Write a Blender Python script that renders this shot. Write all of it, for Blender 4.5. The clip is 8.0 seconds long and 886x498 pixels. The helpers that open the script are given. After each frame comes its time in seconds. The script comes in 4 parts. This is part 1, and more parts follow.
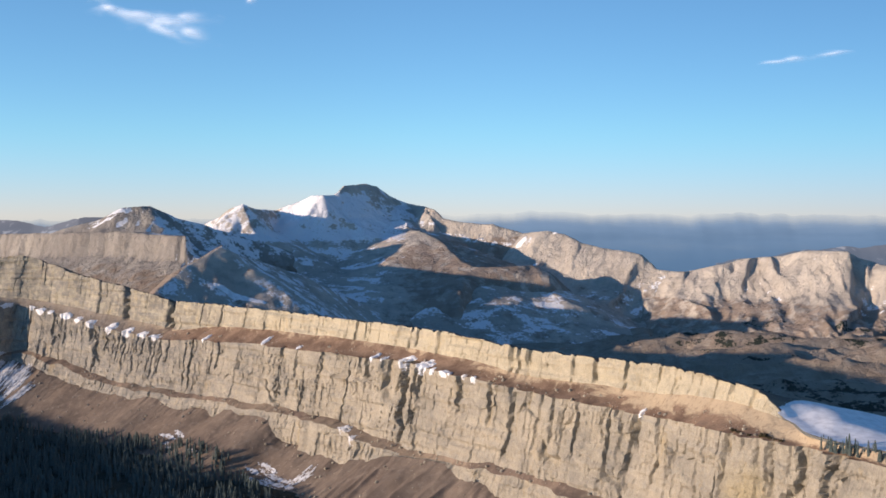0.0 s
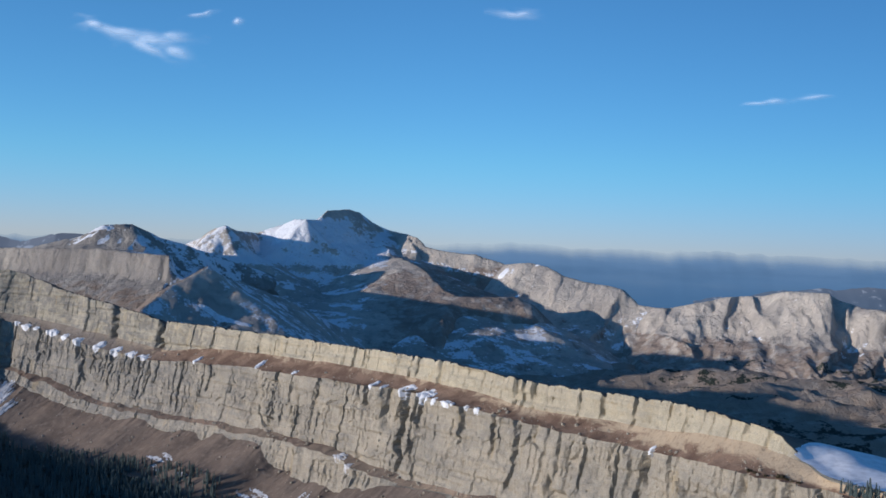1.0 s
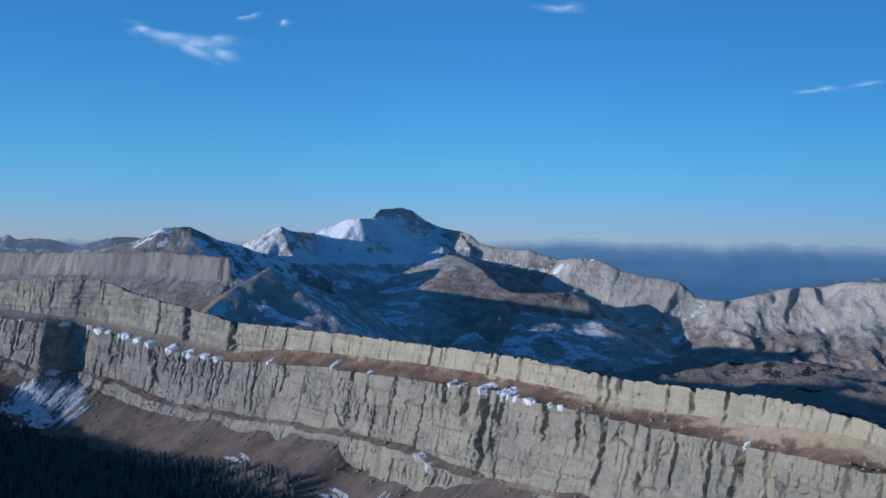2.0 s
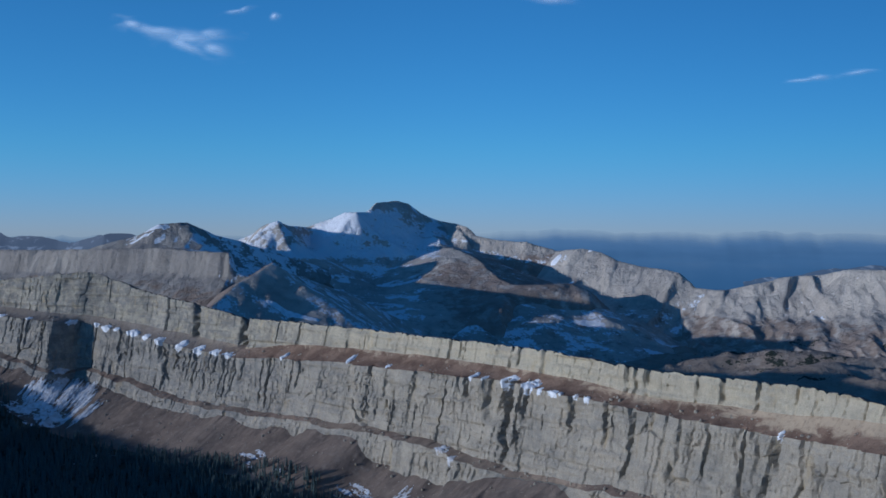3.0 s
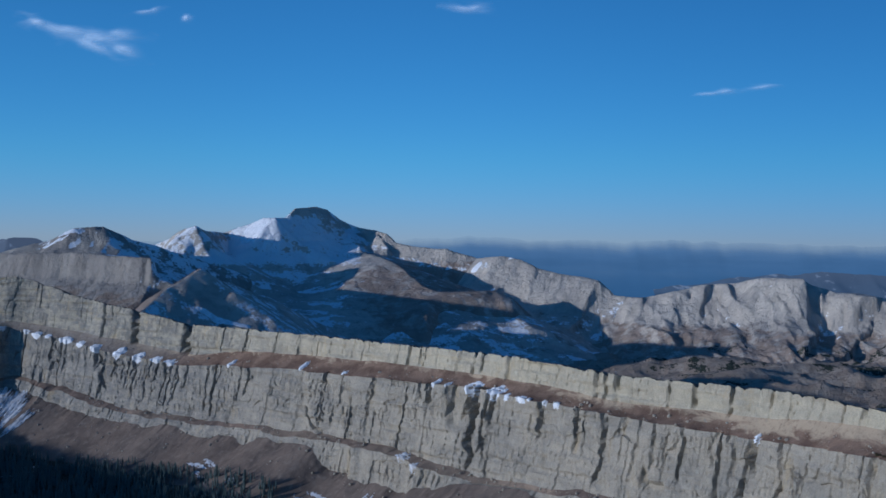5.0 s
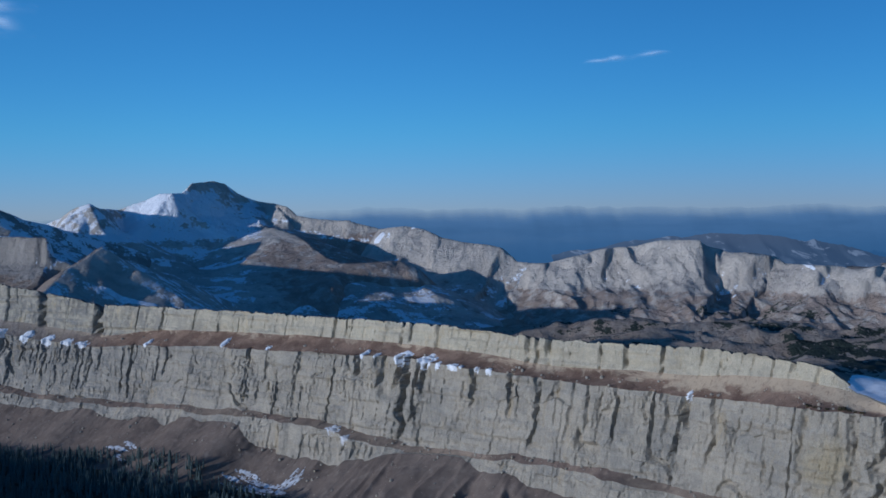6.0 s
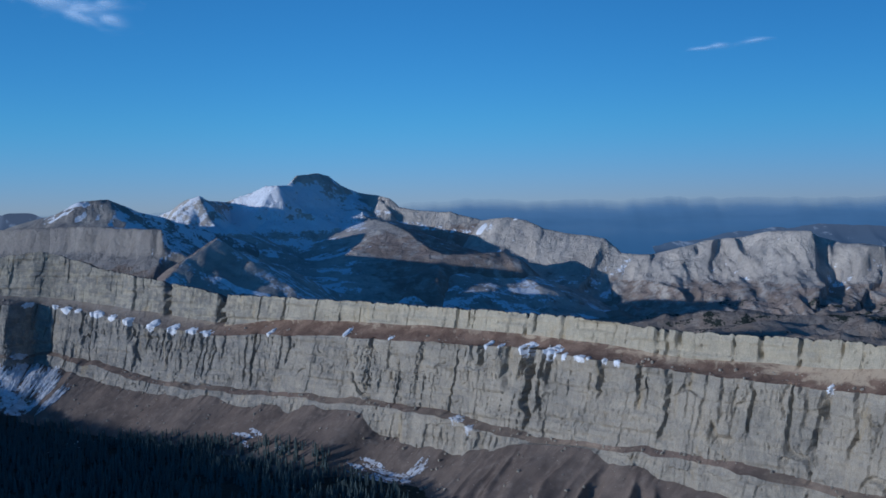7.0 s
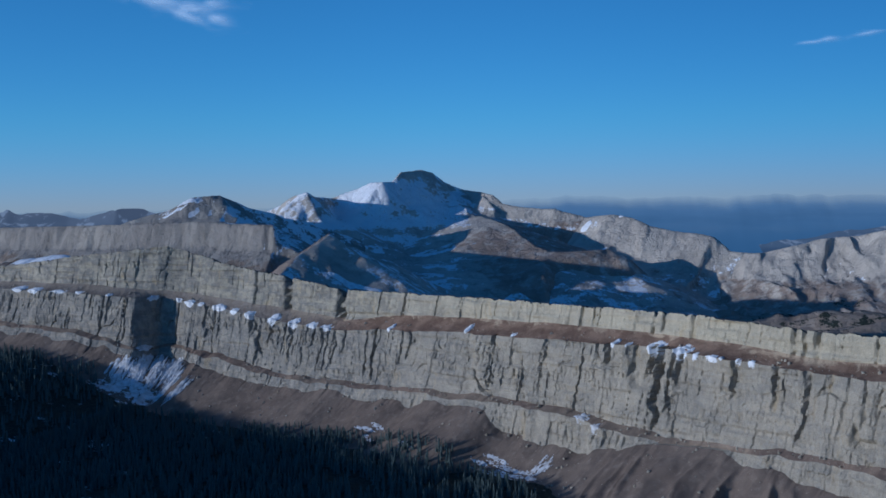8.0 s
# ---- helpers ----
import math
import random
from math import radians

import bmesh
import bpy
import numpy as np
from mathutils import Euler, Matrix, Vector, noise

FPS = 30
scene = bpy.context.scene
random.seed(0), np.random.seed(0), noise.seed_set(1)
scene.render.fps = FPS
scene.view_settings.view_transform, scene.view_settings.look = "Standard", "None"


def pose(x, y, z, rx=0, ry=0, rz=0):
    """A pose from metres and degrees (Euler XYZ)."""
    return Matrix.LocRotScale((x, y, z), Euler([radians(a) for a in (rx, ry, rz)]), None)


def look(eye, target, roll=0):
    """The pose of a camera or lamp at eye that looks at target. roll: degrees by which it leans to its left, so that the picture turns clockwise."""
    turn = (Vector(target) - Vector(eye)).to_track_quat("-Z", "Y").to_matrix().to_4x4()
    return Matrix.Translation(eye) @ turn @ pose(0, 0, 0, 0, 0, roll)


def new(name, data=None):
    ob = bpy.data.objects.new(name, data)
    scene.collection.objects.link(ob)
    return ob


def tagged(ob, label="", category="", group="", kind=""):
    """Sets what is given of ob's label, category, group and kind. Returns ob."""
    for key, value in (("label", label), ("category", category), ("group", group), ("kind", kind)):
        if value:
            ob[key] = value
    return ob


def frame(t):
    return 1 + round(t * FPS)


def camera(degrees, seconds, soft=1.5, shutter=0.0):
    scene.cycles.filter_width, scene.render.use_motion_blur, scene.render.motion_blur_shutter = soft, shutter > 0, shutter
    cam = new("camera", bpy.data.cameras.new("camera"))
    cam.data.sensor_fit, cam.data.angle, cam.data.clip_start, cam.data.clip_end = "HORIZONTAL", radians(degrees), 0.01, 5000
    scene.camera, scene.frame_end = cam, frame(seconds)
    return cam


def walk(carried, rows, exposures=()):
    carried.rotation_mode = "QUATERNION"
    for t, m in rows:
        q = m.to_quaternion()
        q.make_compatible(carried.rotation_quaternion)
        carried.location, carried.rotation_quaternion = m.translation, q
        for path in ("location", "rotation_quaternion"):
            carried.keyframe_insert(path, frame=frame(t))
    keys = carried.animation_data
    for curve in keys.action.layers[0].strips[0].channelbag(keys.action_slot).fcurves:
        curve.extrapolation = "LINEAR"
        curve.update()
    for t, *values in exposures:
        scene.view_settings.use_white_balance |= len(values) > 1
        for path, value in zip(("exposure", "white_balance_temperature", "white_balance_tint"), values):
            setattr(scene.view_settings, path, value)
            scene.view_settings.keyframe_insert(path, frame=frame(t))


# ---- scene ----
cam = camera(44.7, 8.0, soft=1.6)
PATH = [
    (0, (18.269, -4.047, 301.247), (18.227, -2.049, 301.187), -0.0),
    (0.5, (0.565, -0.541, 301.285), (0.564, 1.459, 301.299), 1.3),
    (1, (-17.168, 1.181, 300.914), (-17.157, 3.181, 300.908), 2.0),
    (1.5, (-35.072, 1.722, 300.925), (-35.109, 3.722, 300.917), 1.3),
    (1.7, (-42.452, 2.229, 300.939), (-42.508, 4.228, 300.93), 1.2),
    (2.8, (-83.212, 6.986, 301.277), (-83.286, 8.985, 301.247), 0.4),
    (3, (-90.356, 7.712, 301.336), (-90.396, 9.711, 301.308), 0.2),
    (3.5, (-107.823, 8.773, 301.09), (-107.811, 10.773, 301.105), -0.2),
    (4, (-125.395, 10.171, 300.607), (-125.32, 12.17, 300.627), 0.2),
    (4.2, (-132.169, 10.863, 300.536), (-132.068, 12.861, 300.555), 0.5),
    (5.3, (-170.005, 15.678, 298.603), (-169.797, 17.667, 298.573), 0.6),
    (5.5, (-177.224, 17.051, 298.517), (-176.917, 19.027, 298.474), -0.2),
    (6, (-195.272, 20.85, 298.199), (-194.923, 22.819, 298.131), -0.9),
    (6.5, (-212.113, 23.242, 298.132), (-211.831, 25.22, 298.056), -1.0),
    (7, (-230.302, 25.153, 298.183), (-230.12, 27.143, 298.102), -1.1),
    (7.5, (-248.127, 26.729, 298.352), (-248.023, 28.724, 298.251), -1.4),
    (8, (-266.656, 28.937, 298.648), (-266.644, 30.935, 298.564), -0.9),
]
EXPOSURES = [(0.0, 0.72, 7100, 18), (0.5, 0.55, 6500, 15), (1.0, 0.23, 5750, 11), (1.5, 0.05, 5250, 9), (3.0, -0.36, 4850, 8),
             (3.5, -0.48, 4780, 8), (4.0, -0.48, 4780, 8), (5.5, -0.32, 4830, 8), (8.0, -0.40, 4750, 8)]
walk(cam, [(t, look(eye, target, roll)) for t, eye, target, roll in PATH], EXPOSURES)

# ---- world, sun ----
SUN_AZ, SUN_EL = radians(250.0), radians(8.3)
world = bpy.data.worlds.new("sky")
scene.world = world
world.use_nodes = True
wt = world.node_tree
sky = wt.nodes.new("ShaderNodeTexSky")
sky.sky_type, sky.sun_disc = "NISHITA", False
sky.sun_elevation, sky.sun_rotation = SUN_EL, SUN_AZ
sky.altitude, sky.air_density, sky.dust_density, sky.ozone_density = 2600, 1.0, 0.12, 3.8
# clear dry air: the sky away from the sun stays deep, and a dusky band lies along the horizon
aim = wt.nodes.new("ShaderNodeSeparateXYZ")
wt.links.new(wt.nodes.new("ShaderNodeTexCoord").outputs["Generated"], aim.inputs[0])
tints = sky.outputs[0]
for axis_out, lo, hi, first, last in ((0, -0.10, 0.55, (0.94, 1.06, 1.03), (0.60, 0.68, 0.68)), (2, 0.0, 0.085, (1.0, 0.82, 1.02), (0.94, 1.0, 0.98))):
    share = wt.nodes.new("ShaderNodeMapRange")
    share.interpolation_type = "SMOOTHSTEP"
    share.inputs["From Min"].default_value, share.inputs["From Max"].default_value = lo, hi
    wt.links.new(aim.outputs[axis_out], share.inputs["Value"])
    blend, times = wt.nodes.new("ShaderNodeMix"), wt.nodes.new("ShaderNodeMix")
    blend.data_type = times.data_type = "RGBA"
    times.blend_type = "MULTIPLY"
    times.inputs[0].default_value = 1.0
    wt.links.new(share.outputs[0], blend.inputs[0])
    blend.inputs[6].default_value, blend.inputs[7].default_value = (*first, 1), (*last, 1)
    wt.links.new(tints, times.inputs[6])
    wt.links.new(blend.outputs[2], times.inputs[7])
    tints = times.outputs[2]
wt.links.new(tints, wt.nodes["Background"].inputs[0])
wt.nodes["Background"].inputs[1].default_value = 0.15
sun = new("sun", bpy.data.lights.new("sun", "SUN"))
sun.data.energy, sun.data.angle, sun.data.color = 3.65, radians(0.6), (1.0, 0.83, 0.65)
to_sun = Vector((math.sin(SUN_AZ) * math.cos(SUN_EL), math.cos(SUN_AZ) * math.cos(SUN_EL), math.sin(SUN_EL)))
sun.matrix_world = look((0, 0, 800), Vector((0, 0, 800)) - to_sun)


# ---- noise ----
def lattice(ix, iy, seed):
    h = (ix.astype(np.int64) * 374761393 + iy.astype(np.int64) * 668265263 + seed * 982451653) & 0xFFFFFFFF
    h = ((h ^ (h >> 13)) * 1274126177) & 0xFFFFFFFF
    h = ((h ^ (h >> 16)) * 2246822519) & 0xFFFFFFFF
    return ((h ^ (h >> 15)) & 0xFFFFFF) / float(0xFFFFFF)


def smooth_noise(x, y, seed=0):
    """Value noise in -1 .. 1."""
    x, y = np.broadcast_arrays(np.asarray(x, float), np.asarray(y, float))
    ix, iy = np.floor(x), np.floor(y)
    u, v = x - ix, y - iy
    u, v = u * u * u * (u * (u * 6 - 15) + 10), v * v * v * (v * (v * 6 - 15) + 10)
    a, b = lattice(ix, iy, seed), lattice(ix + 1, iy, seed)
    c, d = lattice(ix, iy + 1, seed), lattice(ix + 1, iy + 1, seed)
    return ((a * (1 - u) + b * u) * (1 - v) + (c * (1 - u) + d * u) * v) * 2 - 1


def fbm(x, y, octaves=4, seed=0, gain=0.5):
    total, amp, norm = 0.0, 1.0, 0.0
    for k in range(octaves):
        total = total + amp * smooth_noise(np.asarray(x) * 2 ** k + 17.3 * k, np.asarray(y) * 2 ** k - 9.1 * k, seed + k)
        norm += amp
        amp *= gain
    return total / norm


def ridged(x, y, octaves=3, seed=0):
    """Sharp crests at 1, hollows near 0."""
    total, amp, norm = 0.0, 1.0, 0.0
    for k in range(octaves):
        total = total + amp * (1 - np.abs(smooth_noise(np.asarray(x) * 2 ** k + 5.7 * k, np.asarray(y) * 2 ** k + 3.1 * k, seed + k)))
        norm += amp
        amp *= 0.5
    return total / norm


def blocks(x, y, seed=0):
    """Angular steps: a constant height in each cell of a brick-like grid, -1 .. 1."""
    row = np.floor(y)
    return lattice(np.floor(x + 0.7 * lattice(row, row * 0, seed + 1)), row, seed) * 2 - 1


def step(a, b, x):
    t = np.clip((np.asarray(x, float) - a) / (b - a), 0, 1)
    return t * t * (3 - 2 * t)


# ---- meshes ----
def sheet(name, P, smooth=True, cover=None, keep=None):
    """A mesh over a grid of points P[row, column, 3]; keep: which quads stay."""
    rows, cols = P.shape[:2]
    idx = np.arange(rows * cols).reshape(rows, cols)
    quads = np.stack([idx[:-1, :-1], idx[:-1, 1:], idx[1:, 1:], idx[1:, :-1]], -1)
    quads = quads[keep] if keep is not None else quads.reshape(-1, 4)
    used, quads = np.unique(quads, return_inverse=True)
    return raw_mesh(name, P.reshape(-1, 3)[used], quads.reshape(-1, 4), smooth, None if cover is None else cover.reshape(-1, 4)[used])


def raw_mesh(name, verts, quads, smooth=True, cover=None):
    me = bpy.data.meshes.new(name)
    n = quads.shape[1]
    me.vertices.add(len(verts))
    me.vertices.foreach_set("co", np.asarray(verts, np.float32).ravel())
    me.loops.add(quads.size)
    me.loops.foreach_set("vertex_index", quads.astype(np.int32).ravel())
    me.polygons.add(len(quads))
    me.polygons.foreach_set("loop_start", np.arange(0, quads.size, n, dtype=np.int32))
    me.polygons.foreach_set("use_smooth", np.full(len(quads), smooth))
    if cover is not None:
        layer = me.color_attributes.new("cover", "FLOAT_COLOR", "POINT")
        layer.data.foreach_set("color", np.asarray(cover, np.float32).ravel())
    me.update(calc_edges=True)
    me.validate()
    return me


def part(name, me, material, parent=None, label=""):
    if isinstance(me, bmesh.types.BMesh):
        bm, me = me, bpy.data.meshes.new(name)
        bm.to_mesh(me)
        bm.free()
    ob = new(name, me)
    if not me.materials:
        me.materials.append(material)
    ob.parent = parent
    return tagged(ob, label)


# ---- materials ----
class Shader:
    """Short-hand for building a node material."""

    def __init__(self, name):
        self.mat = bpy.data.materials.new(name)
        self.mat.use_nodes = True
        self.tree = self.mat.node_tree
        self.bsdf = self.tree.nodes["Principled BSDF"]
        self.bsdf.inputs["Specular IOR Level"].default_value = 0.2
        self.place = self.tree.nodes.new("ShaderNodeNewGeometry").outputs["Position"]

    def node(self, kind, **inputs):
        n = self.tree.nodes.new(kind)
        for key, value in inputs.items():
            self.put(n.inputs[key.replace("_", " ")], value)
        return n

    def put(self, socket, value):
        if isinstance(value, bpy.types.NodeSocket):
            self.tree.links.new(value, socket)
        else:
            socket.default_value = value

    def grain(self, scale, stretch=(1, 1, 1), detail=4.0, distort=0.0, rough=0.55):
        m = self.node("ShaderNodeVectorMath")
        m.operation = "MULTIPLY"
        self.put(m.inputs[0], self.place)
        m.inputs[1].default_value = stretch
        n = self.node("ShaderNodeTexNoise", Vector=m.outputs[0], Scale=scale, Detail=detail, Distortion=distort, Roughness=rough)
        return n.outputs["Fac"]

    def ramp(self, value, a, b, lo=0.0, hi=1.0):
        n = self.node("ShaderNodeMapRange", Value=value)
        n.interpolation_type = "SMOOTHSTEP"
        for k, v in zip(("From Min", "From Max", "To Min", "To Max"), (a, b, lo, hi)):
            n.inputs[k].default_value = v
        return n.outputs[0]

    def math(self, op, a, b=0.0):
        n = self.node("ShaderNodeMath")
        n.operation = op
        self.put(n.inputs[0], a)
        self.put(n.inputs[1], b)
        return n.outputs[0]

    def mix(self, factor, a, b):
        n = self.node("ShaderNodeMix")
        n.data_type = "RGBA"
        for s, v in ((n.inputs["Factor"], factor), (n.inputs[6], a), (n.inputs[7], b)):
            self.put(s, v if isinstance(v, (bpy.types.NodeSocket, float, int)) else (*v, 1))
        return n.outputs[2]

    def cover(self):
        a = self.node("ShaderNodeAttribute")
        a.attribute_name = "cover"
        s = self.node("ShaderNodeSeparateColor", Color=a.outputs["Color"])
        return s.outputs[0], s.outputs[1], s.outputs[2], a.outputs["Alpha"]

    def done(self, colour, rough=0.9, bump=None, strength=0.5, distance=1.0):
        self.put(self.bsdf.inputs["Base Color"], colour)
        self.put(self.bsdf.inputs["Roughness"], rough)
        if bump is not None:
            b = self.node("ShaderNodeBump", Height=bump, Strength=strength, Distance=distance)
            self.put(self.bsdf.inputs["Normal"], b.outputs[0])
        return self.mat


def cliff_rock(name, light, dark, ochre, streak=1.0):
    s = Shader(name)
    big = s.ramp(s.grain(0.02, detail=5), 0.35, 0.65)
    up = s.ramp(s.grain(0.11, (1, 1, 0.22), 6, 1.0, 0.65), 0.46, 0.68)
    thin = s.ramp(s.grain(0.5, (1, 1, 0.16), 5, 0.5, 0.65), 0.52, 0.66)
    beds = s.ramp(s.grain(0.16, (0.2, 0.2, 1), 4, 0.8), 0.5, 0.7)
    fine = s.grain(1.1, detail=6, rough=0.75)
    c = s.mix(big, light, dark)
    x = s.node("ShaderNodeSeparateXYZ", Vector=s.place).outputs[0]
    # greyer rock at the far end; grazing light and haze are painted in too
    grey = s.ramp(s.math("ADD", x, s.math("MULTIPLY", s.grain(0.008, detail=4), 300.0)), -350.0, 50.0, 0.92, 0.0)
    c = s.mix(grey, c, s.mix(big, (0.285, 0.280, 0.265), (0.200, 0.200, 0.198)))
    c = s.mix(s.math("MULTIPLY", up, 0.14 * streak), c, tuple(v * 0.55 for v in dark))
    c = s.mix(s.math("MULTIPLY", thin, 0.32 * streak), c, tuple(v * 0.45 for v in dark))
    c = s.mix(s.math("MULTIPLY", beds, 0.30), c, tuple(min(1, v * 1.15) for v in light))
    seams = s.ramp(s.grain(0.5, (0.10, 0.10, 1), 4, 0.6), 0.54, 0.64)
    c = s.mix(s.math("MULTIPLY", seams, 0.12), c, tuple(v * 0.55 for v in dark))
    mottle = s.ramp(s.grain(0.09, detail=7, rough=0.7), 0.42, 0.62)
    c = s.mix(s.math("MULTIPLY", mottle, 0.45), c, tuple(min(1, v * 1.18) for v in light))
    rust = s.math("MULTIPLY", s.ramp(s.grain(0.05, (1, 1, 0.4), 6, 0.5, 0.65), 0.56, 0.72), 0.5)
    c = s.mix(rust, c, ochre)
    far = s.node("ShaderNodeVectorMath")
    far.operation = "DISTANCE"
    s.put(far.inputs[0], s.place)
    far.inputs[1].default_value = (208, 733, 112)
    halo = s.math("ADD", far.outputs["Value"], s.math("MULTIPLY", s.grain(0.12, (1, 1, 0.3), 5), 26.0))
    c = s.mix(s.ramp(halo, 16.0, 42.0, 0.5, 0.0), c, (0.52, 0.41, 0.20))
    c = s.mix(s.ramp(fine, 0.4, 0.66, 0.0, 0.45), c, tuple(v * 0.6 for v in dark))
    bump = s.math("ADD", s.math("MULTIPLY", s.grain(0.35, (1, 1, 0.25), 6, 0.3, 0.65), 1.0), s.math("MULTIPLY", fine, 0.5))
    return s.done(c, 0.92, bump, 1.0, 2.4)


def scree(name, a, b, pale, slide=1.0):
    s = Shader(name)
    c = s.mix(s.ramp(s.grain(0.03, detail=5), 0.35, 0.65), a, b)
    c = s.mix(s.ramp(s.grain(0.011, detail=3), 0.46, 0.62, 0.0, 0.7 * slide), c, pale)
    c = s.mix(s.ramp(s.grain(0.12, (1, 1, 0.3), 5), 0.5, 0.75, 0, 0.6), c, pale)
    c = s.mix(s.ramp(s.grain(0.7, detail=5, rough=0.7), 0.45, 0.8, 0, 0.5), c, tuple(v * 0.55 for v in a))
    c = s.mix(s.ramp(s.grain(0.35, detail=2), 0.70, 0.76, 0, 0.6), c, tuple(min(1, v * 1.6) for v in pale))
    return s.done(c, 0.95, s.grain(0.8, detail=6, rough=0.7), 0.6, 0.8)


def bench_scree(name, red, brown, pale):
    """Scree of a bench: pale debris below the caprock, red-brown earth further down in slanting streaks; cover: red how far down, green how pale."""
    s = Shader(name)
    down, tan, grey, _ = s.cover()
    slant = s.grain(0.036, (1, 0.6, 1.9), 6, 1.6, 0.65)
    c = s.mix(s.ramp(s.grain(0.045, (1, 1, 1.8), 6), 0.4, 0.62), red, brown)
    spill = s.math("ADD", down, s.math("MULTIPLY", s.math("SUBTRACT", slant, 0.5), 2.2))
    spill = s.math("SUBTRACT", spill, s.math("MULTIPLY", s.math("SUBTRACT", tan, 0.5), 0.75))
    c = s.mix(s.ramp(spill, 0.04, 0.42), pale, c)
    c = s.mix(s.math("MULTIPLY", grey, 0.8), c, s.mix(s.ramp(slant, 0.4, 0.6), (0.205, 0.18, 0.155), (0.29, 0.265, 0.235)))
    c = s.mix(s.ramp(s.grain(0.28, (1, 1, 0.5), 6, 0.4, 0.7), 0.50, 0.72, 0, 0.55), c, tuple(v * 0.55 for v in red))
    c = s.mix(s.ramp(s.grain(0.8, detail=5, rough=0.7), 0.56, 0.74, 0, 0.4), c, pale)
    return s.done(c, 0.95, s.math("ADD", s.grain(0.7, detail=6, rough=0.7), s.math("MULTIPLY", s.grain(0.15, (1, 1, 0.4), 5), 2.0)), 0.8, 1.0)


def snow_cover(name, clean, old):
    s = Shader(name)
    c = s.mix(s.ramp(s.grain(0.15, detail=5), 0.35, 0.75), clean, old)
    c = s.mix(s.ramp(s.grain(0.6, detail=4), 0.62, 0.8, 0, 0.5), c, (0.35, 0.31, 0.27))
    m = s.done(c, 0.6, s.grain(0.25, detail=5), 0.35, 0.8)
    return m


def mountain(name, light, dark, soil):
    """Far rock with beds, scree, patchy forest and snow; cover: red snow, green trees, blue soil."""
    s = Shader(name)
    snow, trees, earth, _ = s.cover()
    big = s.ramp(s.grain(0.006, detail=6), 0.38, 0.62)
    beds = s.ramp(s.grain(0.04, (0.4, 0.4, 1), 6, 1.8, 0.6), 0.46, 0.66)
    gully = s.ramp(s.grain(0.035, (1, 1, 0.25), 5, 0.5), 0.45, 0.7)
    fine = s.grain(0.12, detail=7, rough=0.7)
    c = s.mix(big, light, dark)
    c = s.mix(s.math("MULTIPLY", beds, 0.2), c, tuple(v * 0.7 for v in dark))
    c = s.mix(s.math("MULTIPLY", gully, 0.45), c, tuple(v * 0.6 for v in dark))
    edge = s.math("ADD", earth, s.math("MULTIPLY", s.math("SUBTRACT", s.grain(0.025, detail=7, rough=0.65), 0.5), 1.6))
    c = s.mix(s.ramp(edge, 0.35, 0.65), c, s.mix(s.ramp(s.grain(0.02, detail=6), 0.4, 0.65), soil, tuple(v * 0.75 for v in soil)))
    rag = s.math("ADD", s.math("MULTIPLY", s.math("SUBTRACT", s.grain(0.03, detail=7, rough=0.65), 0.5), 1.8),
                 s.math("MULTIPLY", s.math("SUBTRACT", s.grain(0.15, detail=4), 0.5), 0.8))
    c = s.mix(s.ramp(s.math("ADD", trees, rag), 0.42, 0.58), c, s.mix(s.ramp(s.grain(0.25, detail=3), 0.4, 0.7), (0.030, 0.042, 0.036), (0.060, 0.070, 0.055)))
    veil = s.ramp(s.math("ADD", snow, s.math("MULTIPLY", rag, 0.8)), 0.44, 0.60)
    c = s.mix(veil, c, (0.86, 0.88, 0.92))
    bump = s.math("ADD", fine, s.math("MULTIPLY", s.grain(0.03, (1, 1, 0.4), 6, 0.4, 0.65), 2.0))
    return s.done(c, 0.95, bump, 0.9, 8.0)


def plain(name, a, b, scale, rough=0.9, bump=0.4):
    s = Shader(name)
    g = s.grain(scale, detail=5)
    return s.done(s.mix(s.ramp(g, 0.35, 0.68), a, b), rough, g, bump, 0.3)


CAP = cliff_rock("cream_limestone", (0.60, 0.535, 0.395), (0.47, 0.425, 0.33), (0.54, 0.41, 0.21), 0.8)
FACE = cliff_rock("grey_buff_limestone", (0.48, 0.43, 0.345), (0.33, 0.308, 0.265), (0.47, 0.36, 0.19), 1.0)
BENCH = scree("red_brown_scree", (0.165, 0.122, 0.098), (0.23, 0.172, 0.135), (0.36, 0.29, 0.21), 0.6)
BENCH_SLOPE = bench_scree("bench_scree", (0.165, 0.108, 0.078), (0.265, 0.182, 0.130), (0.46, 0.365, 0.255))
TALUS = scree("brown_talus", (0.135, 0.106, 0.088), (0.20, 0.156, 0.125), (0.285, 0.235, 0.19), 0.25)
SNOW = snow_cover("old_snow", (0.84, 0.86, 0.90), (0.62, 0.64, 0.68))
DIRTY_SNOW = snow_cover("dirty_snow", (0.66, 0.68, 0.72), (0.40, 0.39, 0.39))
MOUNT = mountain("pale_mountain_limestone", (0.60, 0.545, 0.475), (0.46, 0.42, 0.375), (0.36, 0.29, 0.24))
MESA_ROCK = mountain("grey_mesa_limestone", (0.40, 0.37, 0.33), (0.29, 0.27, 0.25), (0.27, 0.21, 0.165))
GROUND = mountain("valley_ground", (0.44, 0.375, 0.31), (0.33, 0.28, 0.23), (0.36, 0.29, 0.23))
NEEDLES = plain("dark_spruce_needles", (0.058, 0.086, 0.088), (0.110, 0.135, 0.128), 1.5)
BARK = plain("grey_brown_bark", (0.09, 0.07, 0.05), (0.15, 0.12, 0.09), 3.0)

